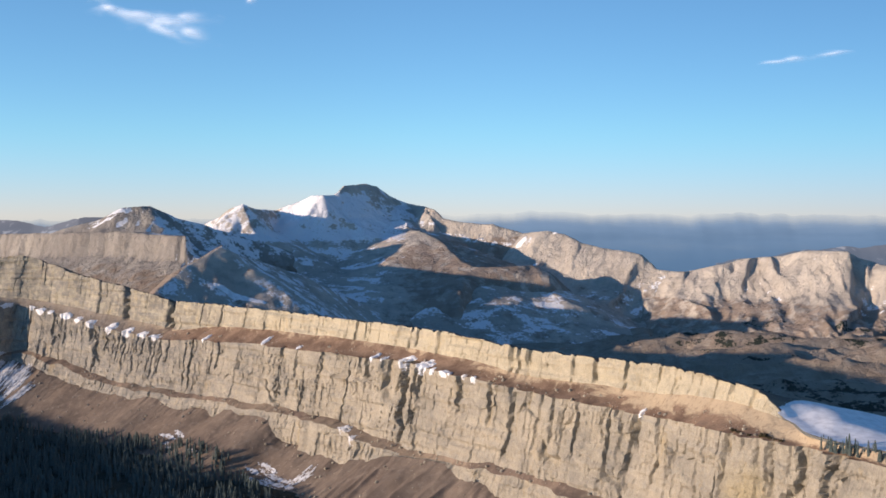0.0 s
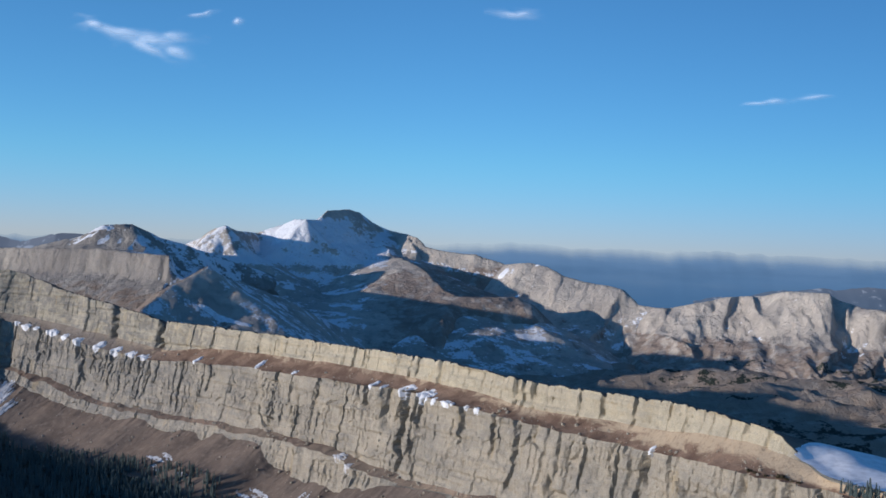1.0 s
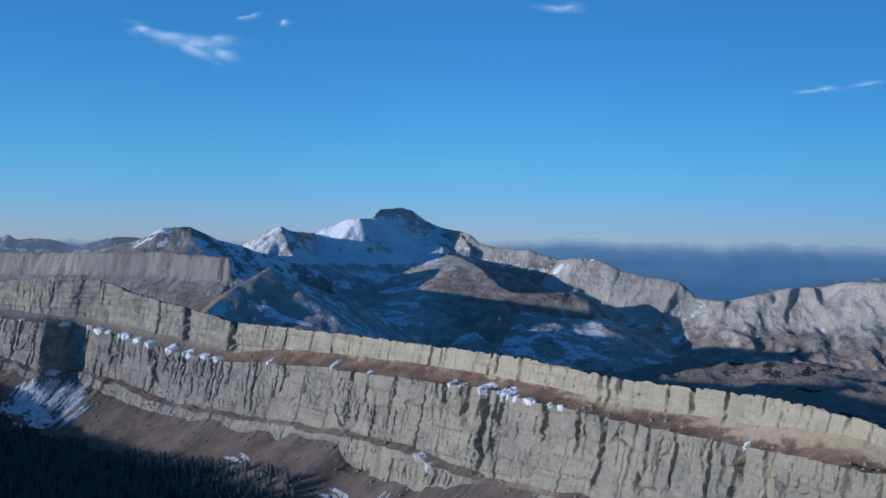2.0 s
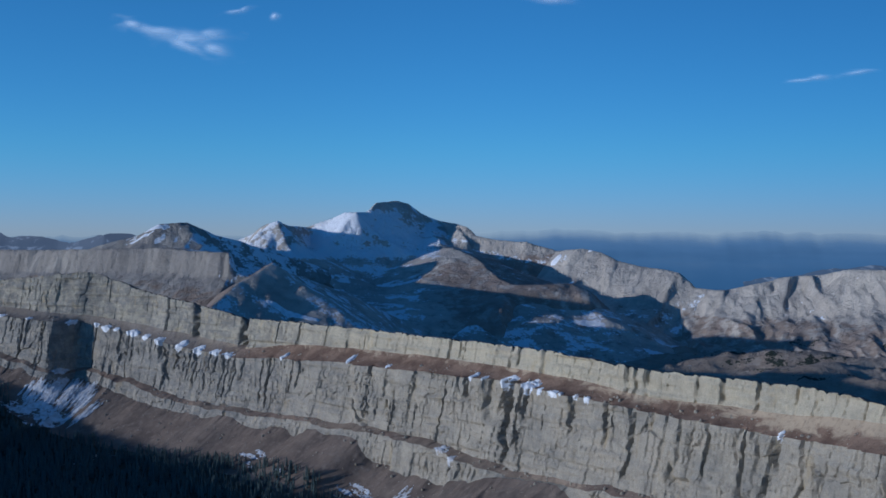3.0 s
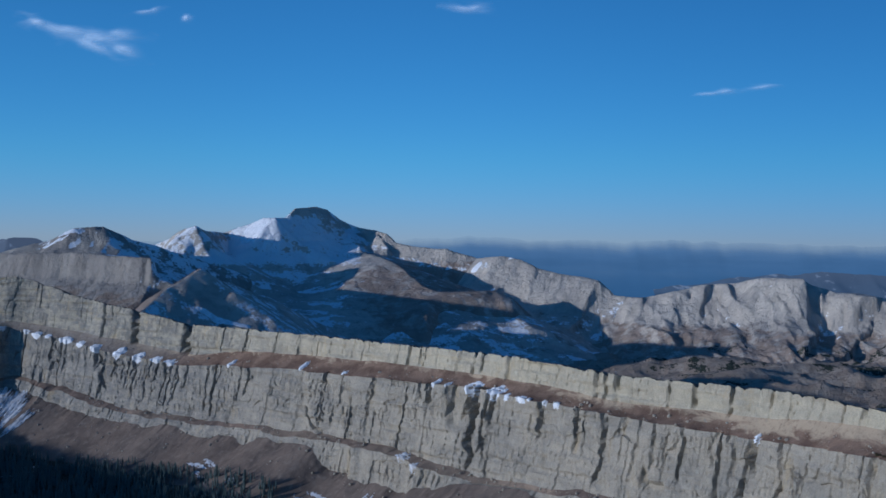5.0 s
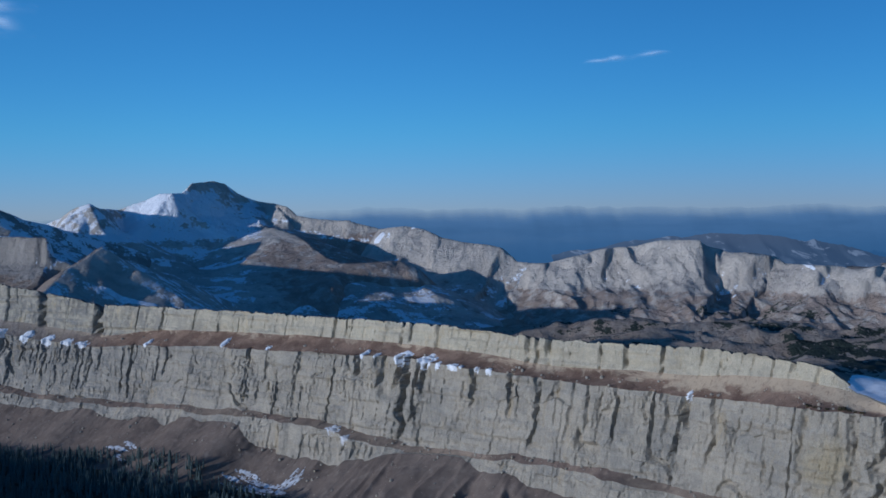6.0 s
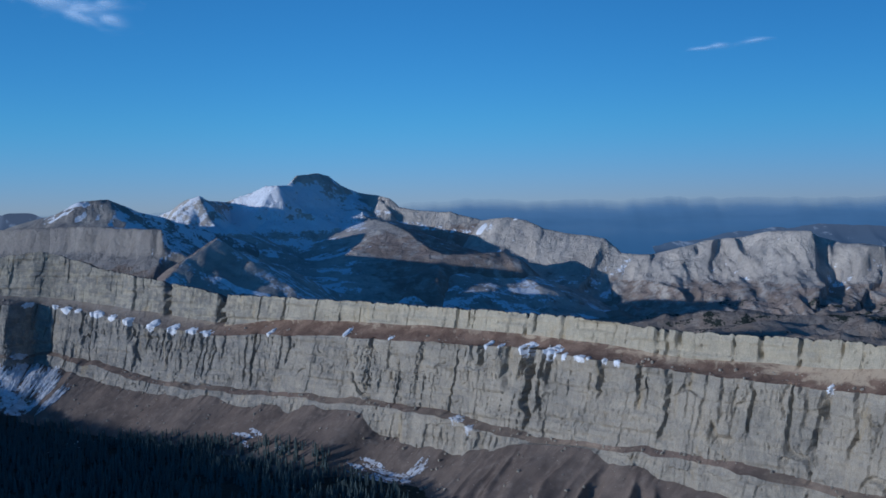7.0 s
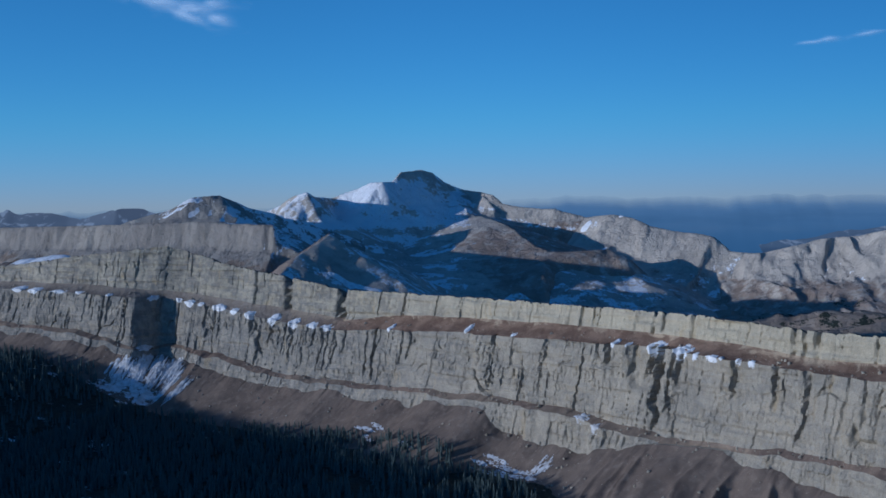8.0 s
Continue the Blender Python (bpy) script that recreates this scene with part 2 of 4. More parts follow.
# ---- the long cliff: plan and heights along its upper edge ----
PLAN = np.array([(780, -150), (560, 220), (370, 520), (300, 615), (246, 690), (230, 708), (212, 735), (186, 795), (159, 858), (66, 972), (-40, 1106), (-130, 1210),
                 (-227, 1310), (-324, 1408), (-407, 1481), (-485, 1535), (-591, 1615), (-687, 1672), (-718, 1630), (-840, 1692),
                 (-1007, 1800), (-1250, 1950), (-1700, 2230)], float)
EDGE = [148, 148, 148, 149, 150, 150, 150, 147, 142, 144, 149, 147, 143, 138, 130, 136, 150, 162, 166, 171, 172, 172, 172]
CAPFOOT = [151, 151, 151, 153, 156, 158, 163, 165, 158, 153, 161, 161, 159, 155, 142, 151, 162, 173, 176, 182, 182, 178, 175]
RIM = [152, 152, 152, 154, 157, 159, 167, 179, 180, 177, 183, 182, 183, 182, 182, 195, 213, 241, 236, 226, 206, 182, 178]
FOOT = [70, 70, 70, 70, 70, 70, 70, 70, 71, 74, 62, 73, 73, 66, 63, 69, 84, 92, 96, 118, 120, 120, 120]
LOWER = [20, 20, 20, 20, 20, 20, 20, 19, 18, 18, 3, 30, 19, 13, 8, 10, 17, 11, 7, 10, 8, 8, 8]

DS = 1.25
leg = np.r_[0, np.cumsum(np.hypot(*np.diff(PLAN, axis=0).T))]
S = np.arange(700, 3080, DS)


def column(s0):
    return int(np.clip((s0 - S[0]) / DS, 0, len(S) - 1))



def soften(a, metres):
    w = np.exp(-0.5 * (np.arange(-3 * metres, 3 * metres + DS, DS) / metres) ** 2)
    w /= w.sum()
    n = len(w) // 2
    return np.convolve(np.r_[np.full(n, a[0]), a, np.full(n, a[-1])], w, "valid")[: len(a)]


def along(values, metres=14):
    return soften(np.interp(S, leg, values), metres)


wall_x, wall_y = along(PLAN[:, 0], 7), along(PLAN[:, 1], 7)
tx, ty = np.gradient(along(PLAN[:, 0], 60)), np.gradient(along(PLAN[:, 1], 60))
norm = np.hypot(tx, ty)
out_x, out_y = -ty / norm, tx / norm


def station(x, y):
    """The distance along the cliff nearest to a place."""
    return float(S[np.argmin((wall_x - x) ** 2 + (wall_y - y) ** 2)])


def ground_height(x, y):
    x, y = np.asarray(x, float), np.asarray(y, float)
    wy = np.interp(x, PLAN[::-1, 0], PLAN[::-1, 1])
    behind = step(40, 260, y - wy)
    q = -0.79 * x + 0.61 * y
    front = 8 + 72 * step(1380, 1720, q) + 4 * fbm(x / 120, y / 120, 4, 11) + 1.2 * fbm(x / 22, y / 22, 3, 12)
    hills = 64 * (ridged(x / 250 + 0.4 * fbm(x / 300, y / 300, 2, 33), y / 105, 4, 31) - 0.60) + 7 * fbm(x / 90, y / 60, 4, 21)
    hills = hills + 26 * np.exp(-((x - 700) / 260) ** 2 - ((y - 2330) / 190) ** 2)
    valley = -16 + 22 * step(150, 600, x) + 75 * step(150, -650, x) * step(3000, 2300, y) + 40 * step(2700, 3300, y) + hills * step(-200, 350, x) + 1.5 * fbm(x / 40, y / 40, 3, 41)
    return front * (1 - behind) + valley * behind


edge, capfoot, rim, foot, lower = (along(v, 9) for v in (EDGE, CAPFOOT, RIM, FOOT, LOWER))
# the caprock ends in a blunt nose
nose = step(1125, 1095, S)
rim = rim + (np.interp(S, [990, 1030, 1046, 1056, 1068, 1085, 1110], [156, 158.5, 161, 168, 174, 178, 179.5]) - rim) * nose
capfoot = capfoot + (np.interp(S, [990, 1030, 1046, 1060, 1085, 1110], [155.5, 158, 160, 162.5, 164.5, 165]) - capfoot) * nose
capfoot = capfoot + 1.2 * fbm(S / 40, 0, 3, 3)
edge = edge + 1.5 * fbm(S / 30, 0, 3, 4)
foot = foot + 5.0 * fbm(S / 45, 0, 3, 5)
lower = lower * (0.75 + 0.5 * step(-0.4, 0.4, fbm(S / 38, 2, 2, 37)))
lower = lower * (1 - 0.72 * step(1705, 1745, S) * step(1860, 1815, S)) * (1 - 0.97 * step(1385, 1425, S) * step(1515, 1490, S)) * (1 + 0.35 * step(1510, 1540, S) * step(1660, 1620, S))
capped = step(1.5, 14, rim - capfoot)
rim = rim + capped * (1.2 * fbm(S / 25, 0, 3, 6) + 0.5 * blocks(S / 7, S * 0, 7) - 1.6 * step(0.86, 0.97, ridged(S / 13, 0.5, 1, 7)))

# chutes cut into the main face: distance along the cliff, half width, depth, share of the height from the top
CHUTES = [(1577, 4.5, 15, 0.30), (1522, 4, 13, 0.38), (1485, 4, 12, 0.42), (1508, 3.6, 20, 1.0), (1494, 2, 10, 0.75), (1419, 2.2, 7, 0.5), (1377, 2.6, 9, 0.55), (1342, 2.0, 8, 1.0),
          (1742, 1.8, 8, 0.9), (1885, 1.6, 6, 0.5), (1951, 2.0, 7, 1.0), (2107, 2.4, 8, 0.8), (2053, 1.8, 7, 0.9), (1190, 2.5, 8, 0.4), (1160, 1.8, 7, 0.8), (1195, 1.5, 6, 0.9),
          (1256, 1.6, 6, 0.7), (1285, 1.8, 6, 0.6), (1228, 1.5, 5, 0.4), (1545, 1.8, 5, 0.4), (1590, 1.6, 5, 0.25), (1012, 5, 9, 1.0), (1032, 4, 7, 0.9), (985, 5, 10, 1.0)]
pick = random.Random(41)
CHUTES += [(pick.uniform(1000, 2750), pick.uniform(1.0, 2.0), pick.uniform(2.5, 5.5), pick.uniform(0.25, 1.0)) for _ in range(44)]
# gaps in the caprock: distance along the cliff, half width, depth back, drop of the rim
GAPS = [(2040, 7, 16, 14), (2138, 6, 13, 12), (1537, 2.2, 9, 6), (1524, 2.0, 8, 5), (1486, 1.8, 6, 3), (1371, 1.6, 6, 3), (1360, 1.5, 6, 3), (1347, 2.6, 11, 4), (1291, 1.3, 4, 1), (1266, 2.0, 7, 3),
        (1229, 1.5, 8, 3), (1192, 1.3, 4, 1.5), (1173, 1.4, 6, 2), (1121, 1.3, 4, 1.5), (1101, 1.6, 5, 3), (1635, 1.5, 5, 2), (1617, 1.4, 5, 2), (1799, 1.3, 4, 1), (1925, 1.4, 5, 2), (2200, 2.5, 5, 3)]


def relief(s, z, seed, amount=1.0):
    """How far the rock stands out: buttresses, columns, cracks and beds."""
    lean = s + 0.16 * z + 2.4 * fbm(s / 42, z / 55, 2, seed + 9)
    calm = 0.35 + 0.65 * step(-0.5, 0.6, fbm(s / 75, z / 50, 2, seed + 8))
    rough = step(-0.25, 0.45, fbm(s / 33, z / 26, 2, seed + 18))
    jag = lean + 0.9 * blocks(s / 30, z / 16, seed + 12)
    tall = z + 6.0 * fbm(s / 22, z / 40, 2, seed + 13)
    d = 5.0 * fbm(lean / 52, z / 130, 2, seed)
    d = d + 2.4 * calm * fbm(lean / 19, z / 80, 2, seed + 1)
    # slabs between vertical joints, some broken short
    d = d + 2.2 * calm * blocks(lean / 19, tall / 62, seed + 14) + 1.3 * rough * blocks(lean / 7.5, tall / 27, seed + 15) + 0.8 * rough * blocks(jag / 3.4, tall / 11, seed + 16)
    broken = step(-0.15, 0.35, smooth_noise(s / 34, z / 42, seed + 10))
    d = d - 6.5 * broken * step(0.945, 0.99, ridged(lean / 36, z / 170, 1, seed + 3))
    d = d - 2.8 * step(0.935, 0.985, ridged(lean / 14, z / 80, 1, seed + 11)) * step(0.0, 0.3, smooth_noise(s / 24, z / 24, seed + 17))
    d = d - 1.3 * step(0.90, 0.97, ridged(lean / 7, z / 60, 1, seed + 22)) * step(0.05, 0.35, smooth_noise(s / 22, z / 15, seed + 23))
    # crumbling stretches, and beds
    d = d + (0.35 + 0.75 * step(0.1, 0.5, smooth_noise(s / 40, z / 14, seed + 24))) * fbm(s / 3.0, z / 4.5, 3, seed + 4)
    d = d + 1.5 * smooth_noise(s / 65, z / 5.5, seed + 5) + 0.35 * smooth_noise(s / 24, z / 2.2, seed + 6)
    return amount * d


stiff = step(station(-485, 1535), station(-591, 1615), S)
calm_x, calm_y = (along(PLAN[:, k], 20) * (1 - stiff) + along(PLAN[:, k], 75) * stiff for k in (0, 1))


def lay(offset, height, calm=0.0):
    """A line of points beside the cliff's edge; calm: 1 follows the edge only in its large bends."""
    bx, by = wall_x + (calm_x - wall_x) * calm, wall_y + (calm_y - wall_y) * calm
    return np.stack([bx + out_x * offset, by + out_y * offset, height], -1)


def strip(first, last, rows, bulge=None, calm=(0.0, 0.0)):
    """Points of one band of the cliff between two profile lines (offset, height)."""
    P = []
    for v in np.linspace(0, 1, rows):
        o, z = first[0] + (last[0] - first[0]) * v, first[1] + (last[1] - first[1]) * v
        if bulge is not None:
            do, dz = bulge(v, z)
            o, z = o + do, z + dz
        P.append(lay(o, z, calm[0] + (calm[1] - calm[0]) * v))
    return np.array(P)


def face_relief(v, z):
    d = relief(S, z, 100)
    for n, (cs, half, deep, share) in enumerate(CHUTES):
        a, b = column(cs - 26), column(cs + 26)
        zz = z[a:b]
        c = cs + 3.5 * smooth_noise(zz / 16, n * 3.7, 60) - 0.10 * (zz - 130)
        slot = half * (1 + 0.5 * smooth_noise(zz / 9, n * 1.9, 61))
        side = np.abs(S[a:b] - c) / slot + 0.45 * fbm(S[a:b] / 2.6, zz / 5.0, 2, 62 + n) + 0.25 * blocks(S[a:b] / 2.2, zz / 4.0, 63 + n)
        d[a:b] -= deep * step(1.35, 0.55, side) * (0.75 + 0.35 * smooth_noise(zz / 7, n * 2.3, 64)) * (1 - float(step(share * 0.75, share + 0.05, v)))
    return d


width = (25 + 4 * fbm(S / 60, 0, 2, 8)) * (0.28 + 0.72 * step(1006, 1044, S))
setback = 4.0
top_edge = face_relief(0.0, edge)
face_base = face_relief(1.0, foot)
gap = np.zeros(len(S))
for cs, half, deep, drop in GAPS:
    g = np.exp(-np.abs((S - cs) / half) ** 3)
    gap, rim = gap + deep * g, rim - drop * g * capped


def cap_relief(z):
    ragged_gap = gap * np.clip(0.55 + 0.7 * smooth_noise(S / 6 + z / 9, z / 7, 210), 0.1, 1.1)
    return (relief(S, z, 200, 0.52) + 1.5 * smooth_noise(S / 50, z / 4.2, 211) - ragged_gap) * capped


rim_front, cap_front = cap_relief(rim), cap_relief(capfoot)
ledge_w = 11 + 7 * fbm(S / 32, 3, 3, 9)
low_top = foot - 4 - 2 * step(0, 1, fbm(S / 30, 1, 2, 10))
low_foot = low_top - lower
base_o = 8 + face_base
low_o = 8 + ledge_w + relief(S, low_top, 300, 0.8)
lowf_o = 8 + ledge_w + 5 + relief(S, low_foot, 300, 0.8)

l_rim = (-width - setback + rim_front, rim)
l_cap = (-width + cap_front, capfoot)
l_edge = (top_edge, edge)
l_foot = (base_o, foot)
l_low = (low_o, low_top)
l_lowf = (lowf_o, low_foot)

wall = tagged(new("cliff_ridge"), "long buff limestone escarpment with a pale caprock band and red-brown bench", "cliff")
# gentle dip slope behind the rim
back_o = np.r_[0, 1.5, 4, 8, 14, 22, 34, 50, 70, 95, 125, 160, 200, 260, 340, 440, 560]


def back_line(o):
    z = rim - (0.05 + 0.27 * capped * float(step(2, 12, o))) * o - 0.40 * (1 - 0.5 * capped) * max(0, o - 120) + 0.8 * fbm(S / 20, o / 15, 3, 13) * min(1, o / 8)
    shelf = np.interp(S, [870, 960, 1030, 1075, 1110], [150, 158, 170, 178, 180]) - np.interp(S, [870, 960, 1030, 1110], [0.04, 0.07, 0.20, 0.25]) * o - 0.35 * max(0, o - 110) + 0.6 * fbm(S / 20, o / 15, 3, 13)
    near_end = step(1120, 1040, S) * float(step(6, 45, o))
    z = z + 22 * step(2560, 2660, S) * float(step(3, 45, o)) * float(step(170, 80, o))
    return lay(l_rim[0] - o, z + (shelf - z) * near_end, 1.0)


back = [back_line(o) for o in back_o]
part("back_slope", sheet("back_slope", np.array(back)[::-1]), TALUS, wall, "brown stony slope dipping away behind the rim")
cap_pts = strip(l_rim, l_cap, 30, lambda v, z: (cap_relief(z) - (rim_front + (cap_front - rim_front) * v), 0.0), (1.0, 1.0))
soft_cap, soft_edge = soften(l_cap[0], 9), soften(l_edge[0], 9)


def bench_line(v, z):
    keep_cap, keep_edge = (1 - float(step(0.0, 0.18, v))), float(step(0.82, 1.0, v))
    mid = soft_cap + (soft_edge - soft_cap) * v + (l_cap[0] - soft_cap) * keep_cap + (l_edge[0] - soft_edge) * keep_edge
    return mid - (l_cap[0] + (l_edge[0] - l_cap[0]) * v)


bench_pts = strip(l_cap, l_edge, 22, lambda v, z: (bench_line(v, z), math.sin(math.pi * v) * (-1.6 + 0.9 * fbm(S / 9, v * 2, 3, 15))), (1.0, 0.0))
face_pts = strip(l_edge, l_foot, 92, lambda v, z: (face_relief(v, z) - (top_edge + (face_base - top_edge) * v), 0.0))
# the corner beside the dark bay leans and breaks on its way down
for v, row in zip(np.linspace(0, 1, len(face_pts)), face_pts):
    zz = float(np.mean(row[column(2360):column(2440), 2]))
    shift = math.sin(math.pi * v) * np.exp(-((S - 2395) / 55) ** 2) * (9 * fbm(zz / 40, 0.7, 2, 26) + 6 * blocks(zz / 7.0, 0.3, 27) + 5)
    for k in (0, 1):
        row[:, k] = np.interp(S + shift, S, row[:, k])
# broken pillars where the lower step is highest
pillars = 2.6 * step(1505, 1535, S) * step(1650, 1610, S)
ledge_pts = strip(l_foot, l_low, 10, lambda v, z: (0.0, math.sin(math.pi * v) * 0.8 * fbm(S / 7, v * 2, 2, 16)))
lower_pts = strip(l_low, l_lowf, 20, lambda v, z: (relief(S, z, 300, 0.8) + pillars * blocks(S / 5.5, z / 30 + 0 * S, 305) * math.sin(math.pi * v) - (low_o - 8 - ledge_w) * (1 - v) - (lowf_o - 13 - ledge_w) * v, 0.0))
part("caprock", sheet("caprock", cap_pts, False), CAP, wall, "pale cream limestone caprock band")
down = np.linspace(0, 1, len(bench_pts))[:, None] + 0 * S
tan = np.clip(0.5 + 0.5 * step(1330, 1060, S) - 0.32 * step(1370, 1450, S) * step(2080, 1960, S) + 0.25 * fbm(S / 70, 3.3, 3, 24), 0, 1) + 0 * down
part("bench", sheet("bench", bench_pts, cover=np.stack([down, tan, step(1960, 2150, S) + 0 * down, 1 + 0 * down], -1)), BENCH_SLOPE, wall, "red-brown sloping scree bench")
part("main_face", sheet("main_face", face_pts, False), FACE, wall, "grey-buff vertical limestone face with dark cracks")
part("ledge", sheet("ledge", ledge_pts), BENCH, wall, "red-brown rubble ledge")
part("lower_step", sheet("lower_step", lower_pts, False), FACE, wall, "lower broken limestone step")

TALUS_OFF = np.r_[0, np.cumsum(np.linspace(1.2, 5.5, 52))]
soft_low, soft_z = soften(lowf_o, 16), soften(low_foot, 10)
talus = []
for o in TALUS_OFF:
    merge = float(step(0, 22, o))
    px, py = lay(lowf_o + (soft_low - lowf_o) * merge + o, S, min(1.0, o / 30))[:, :2].T
    g = ground_height(px, py)
    rill = (ridged((S + 0.2 * o) / 21 + 0.4 * fbm(S / 60, o / 50, 2, 29), o / 300, 2, 17) - 0.6) * (1.0 + 17.0 * step(station(-130, 1210), station(0, 1055), S)) * step(0, 40, o) + 0.7 * fbm(S / 5, o / 6, 3, 18)
    z = low_foot + (soft_z - low_foot) * merge - 0.60 * o + 0.0006 * o * o + rill
    far = z - g
    talus.append(np.stack([px, py, g + np.where(far > 6, far, np.maximum(6 * np.exp((far - 6) / 6.0), 0) - 1.5 * step(2, -10, far))], -1))
talus = np.array(talus)
part("talus_slope", sheet("talus_slope", talus), TALUS, wall, "brown rilled talus apron")

# ---- ground ----
def axis(stops):
    """Grid lines: (start, spacing) pairs up to the last start."""
    return np.concatenate([np.arange(a, b, d) for (a, d), (b, _) in zip(stops, stops[1:])])


gx = axis([(-5200, 120), (-1600, 24), (-900, 8), (1700, 24), (2600, 120), (5200, 0)])
gy = axis([(-4200, 120), (500, 16), (1700, 9), (3000, 24), (3600, 80), (4950, 0)])
X, Y = np.meshgrid(gx, gy)
Z = GZ = ground_height(X, Y)
woods = 0.50 * step(-0.25, 0.35, fbm(X / 200 + 2.2, Y / 45, 4, 51)) * step(250, 650, X) * step(3000, 2600, Y) + 0.30 * step(560, 900, X) * step(2250, 1900, Y) + 0.15 * step(0, 0.5, fbm(X / 150, Y / 110, 3, 52))
wy = np.interp(X, PLAN[::-1, 0], PLAN[::-1, 1])
woods = np.where(Y < wy + 100, 0.95, woods)
# snow on the left valley floor is thickened to lift its shade
cover = np.stack([np.where(Y > wy + 100, 0.15 + 0.24 * step(150, -150, X) * step(-0.4, 0.3, fbm(X / 120, Y / 50, 4, 54)), 0.40 * step(-0.1, 0.4, fbm(X / 70, Y / 28, 3, 53)) * step(-350, -620, X)), woods, 0.5 + 0 * X, 1 + 0 * X], -1)
part("ground", sheet("ground", np.stack([X, Y, Z], -1), cover=cover), GROUND)
tagged(bpy.data.objects["ground"], "brown valley ground with dark woods and snow patches", "ground", kind="structure")


# ---- an added, unseen ridge on the sunward side, shaped to shade the woods ----
reach, ridge_rows = 1500.0, []
shade_s = np.linspace(station(159, 858), station(-1250, 1950), 60)
shade_z = np.interp(shade_s, [station(159, 858), station(-40, 1106), station(-407, 1481), station(-600, 1620), station(-700, 1640), station(-840, 1690), station(-1250, 1950)],
                    [-6, 6, 16, 20, 42, 86, 94]) + 4 * fbm(shade_s / 130, 0, 3, 19)
col = np.clip(((shade_s - S[0]) / DS).astype(int), 0, len(S) - 1)
rx, ry = calm_x[col] + 95 * out_x[col] + reach * to_sun.x / math.cos(SUN_EL), calm_y[col] + 95 * out_y[col] + reach * to_sun.y / math.cos(SUN_EL)
for o in (-500, -220, -80, -20, 0, 20, 80, 220, 500):
    ridge_rows.append(np.stack([rx + o * -to_sun.x, ry + o * -to_sun.y, shade_z + reach * math.tan(SUN_EL) - 0.62 * abs(o) + 6 * fbm(shade_s / 60, o / 60, 3, 20) * (o != 0)], -1))
tagged(part("shade_ridge", sheet("shade_ridge", np.array(ridge_rows)), TALUS), "brown ridge out of view, added to shade the woods", "ridge", kind="structure")


# ---- mountains ----
def crest(X, Y, points, front, back, knee=120, apron=0.35):
    """Height of a ridge that falls off on both sides of a crest line; slopes may be arrays over the map."""
    best = np.full(X.shape, -1e9)
    pts = np.array(points, float)
    for (ax, ay, az), (bx, by, bz) in zip(pts, pts[1:]):
        ux, uy = bx - ax, by - ay
        n2 = ux * ux + uy * uy
        t = np.clip(((X - ax) * ux + (Y - ay) * uy) / n2, 0, 1)
        dx, dy = X - ax - t * ux, Y - ay - t * uy
        d = np.hypot(dx, dy)
        near = step(-0.2, 0.2, (ux * dy - uy * dx) / (math.sqrt(n2) * (d + 1e-6)))
        k = back * near + front * (1 - near)
        best = np.maximum(best, az + t * (bz - az) - k * np.minimum(d, knee) - k * apron * np.maximum(0, d - knee))
    return best


def whole(mask, r, c):
    """The one connected piece of a mask that lies nearest to a cell."""
    rows, cols = np.nonzero(mask)
    if not len(rows):
        return mask
    n = np.argmin((rows - r) ** 2 + (cols - c) ** 2)
    piece, edge_cells = np.zeros_like(mask), [(rows[n], cols[n])]
    piece[rows[n], cols[n]] = True
    while edge_cells:
        a, b = edge_cells.pop()
        for i, j in ((a + 1, b), (a - 1, b), (a, b + 1), (a, b - 1)):
            if 0 <= i < mask.shape[0] and 0 <= j < mask.shape[1] and mask[i, j] and not piece[i, j]:
                piece[i, j] = True
                edge_cells.append((i, j))
    return piece


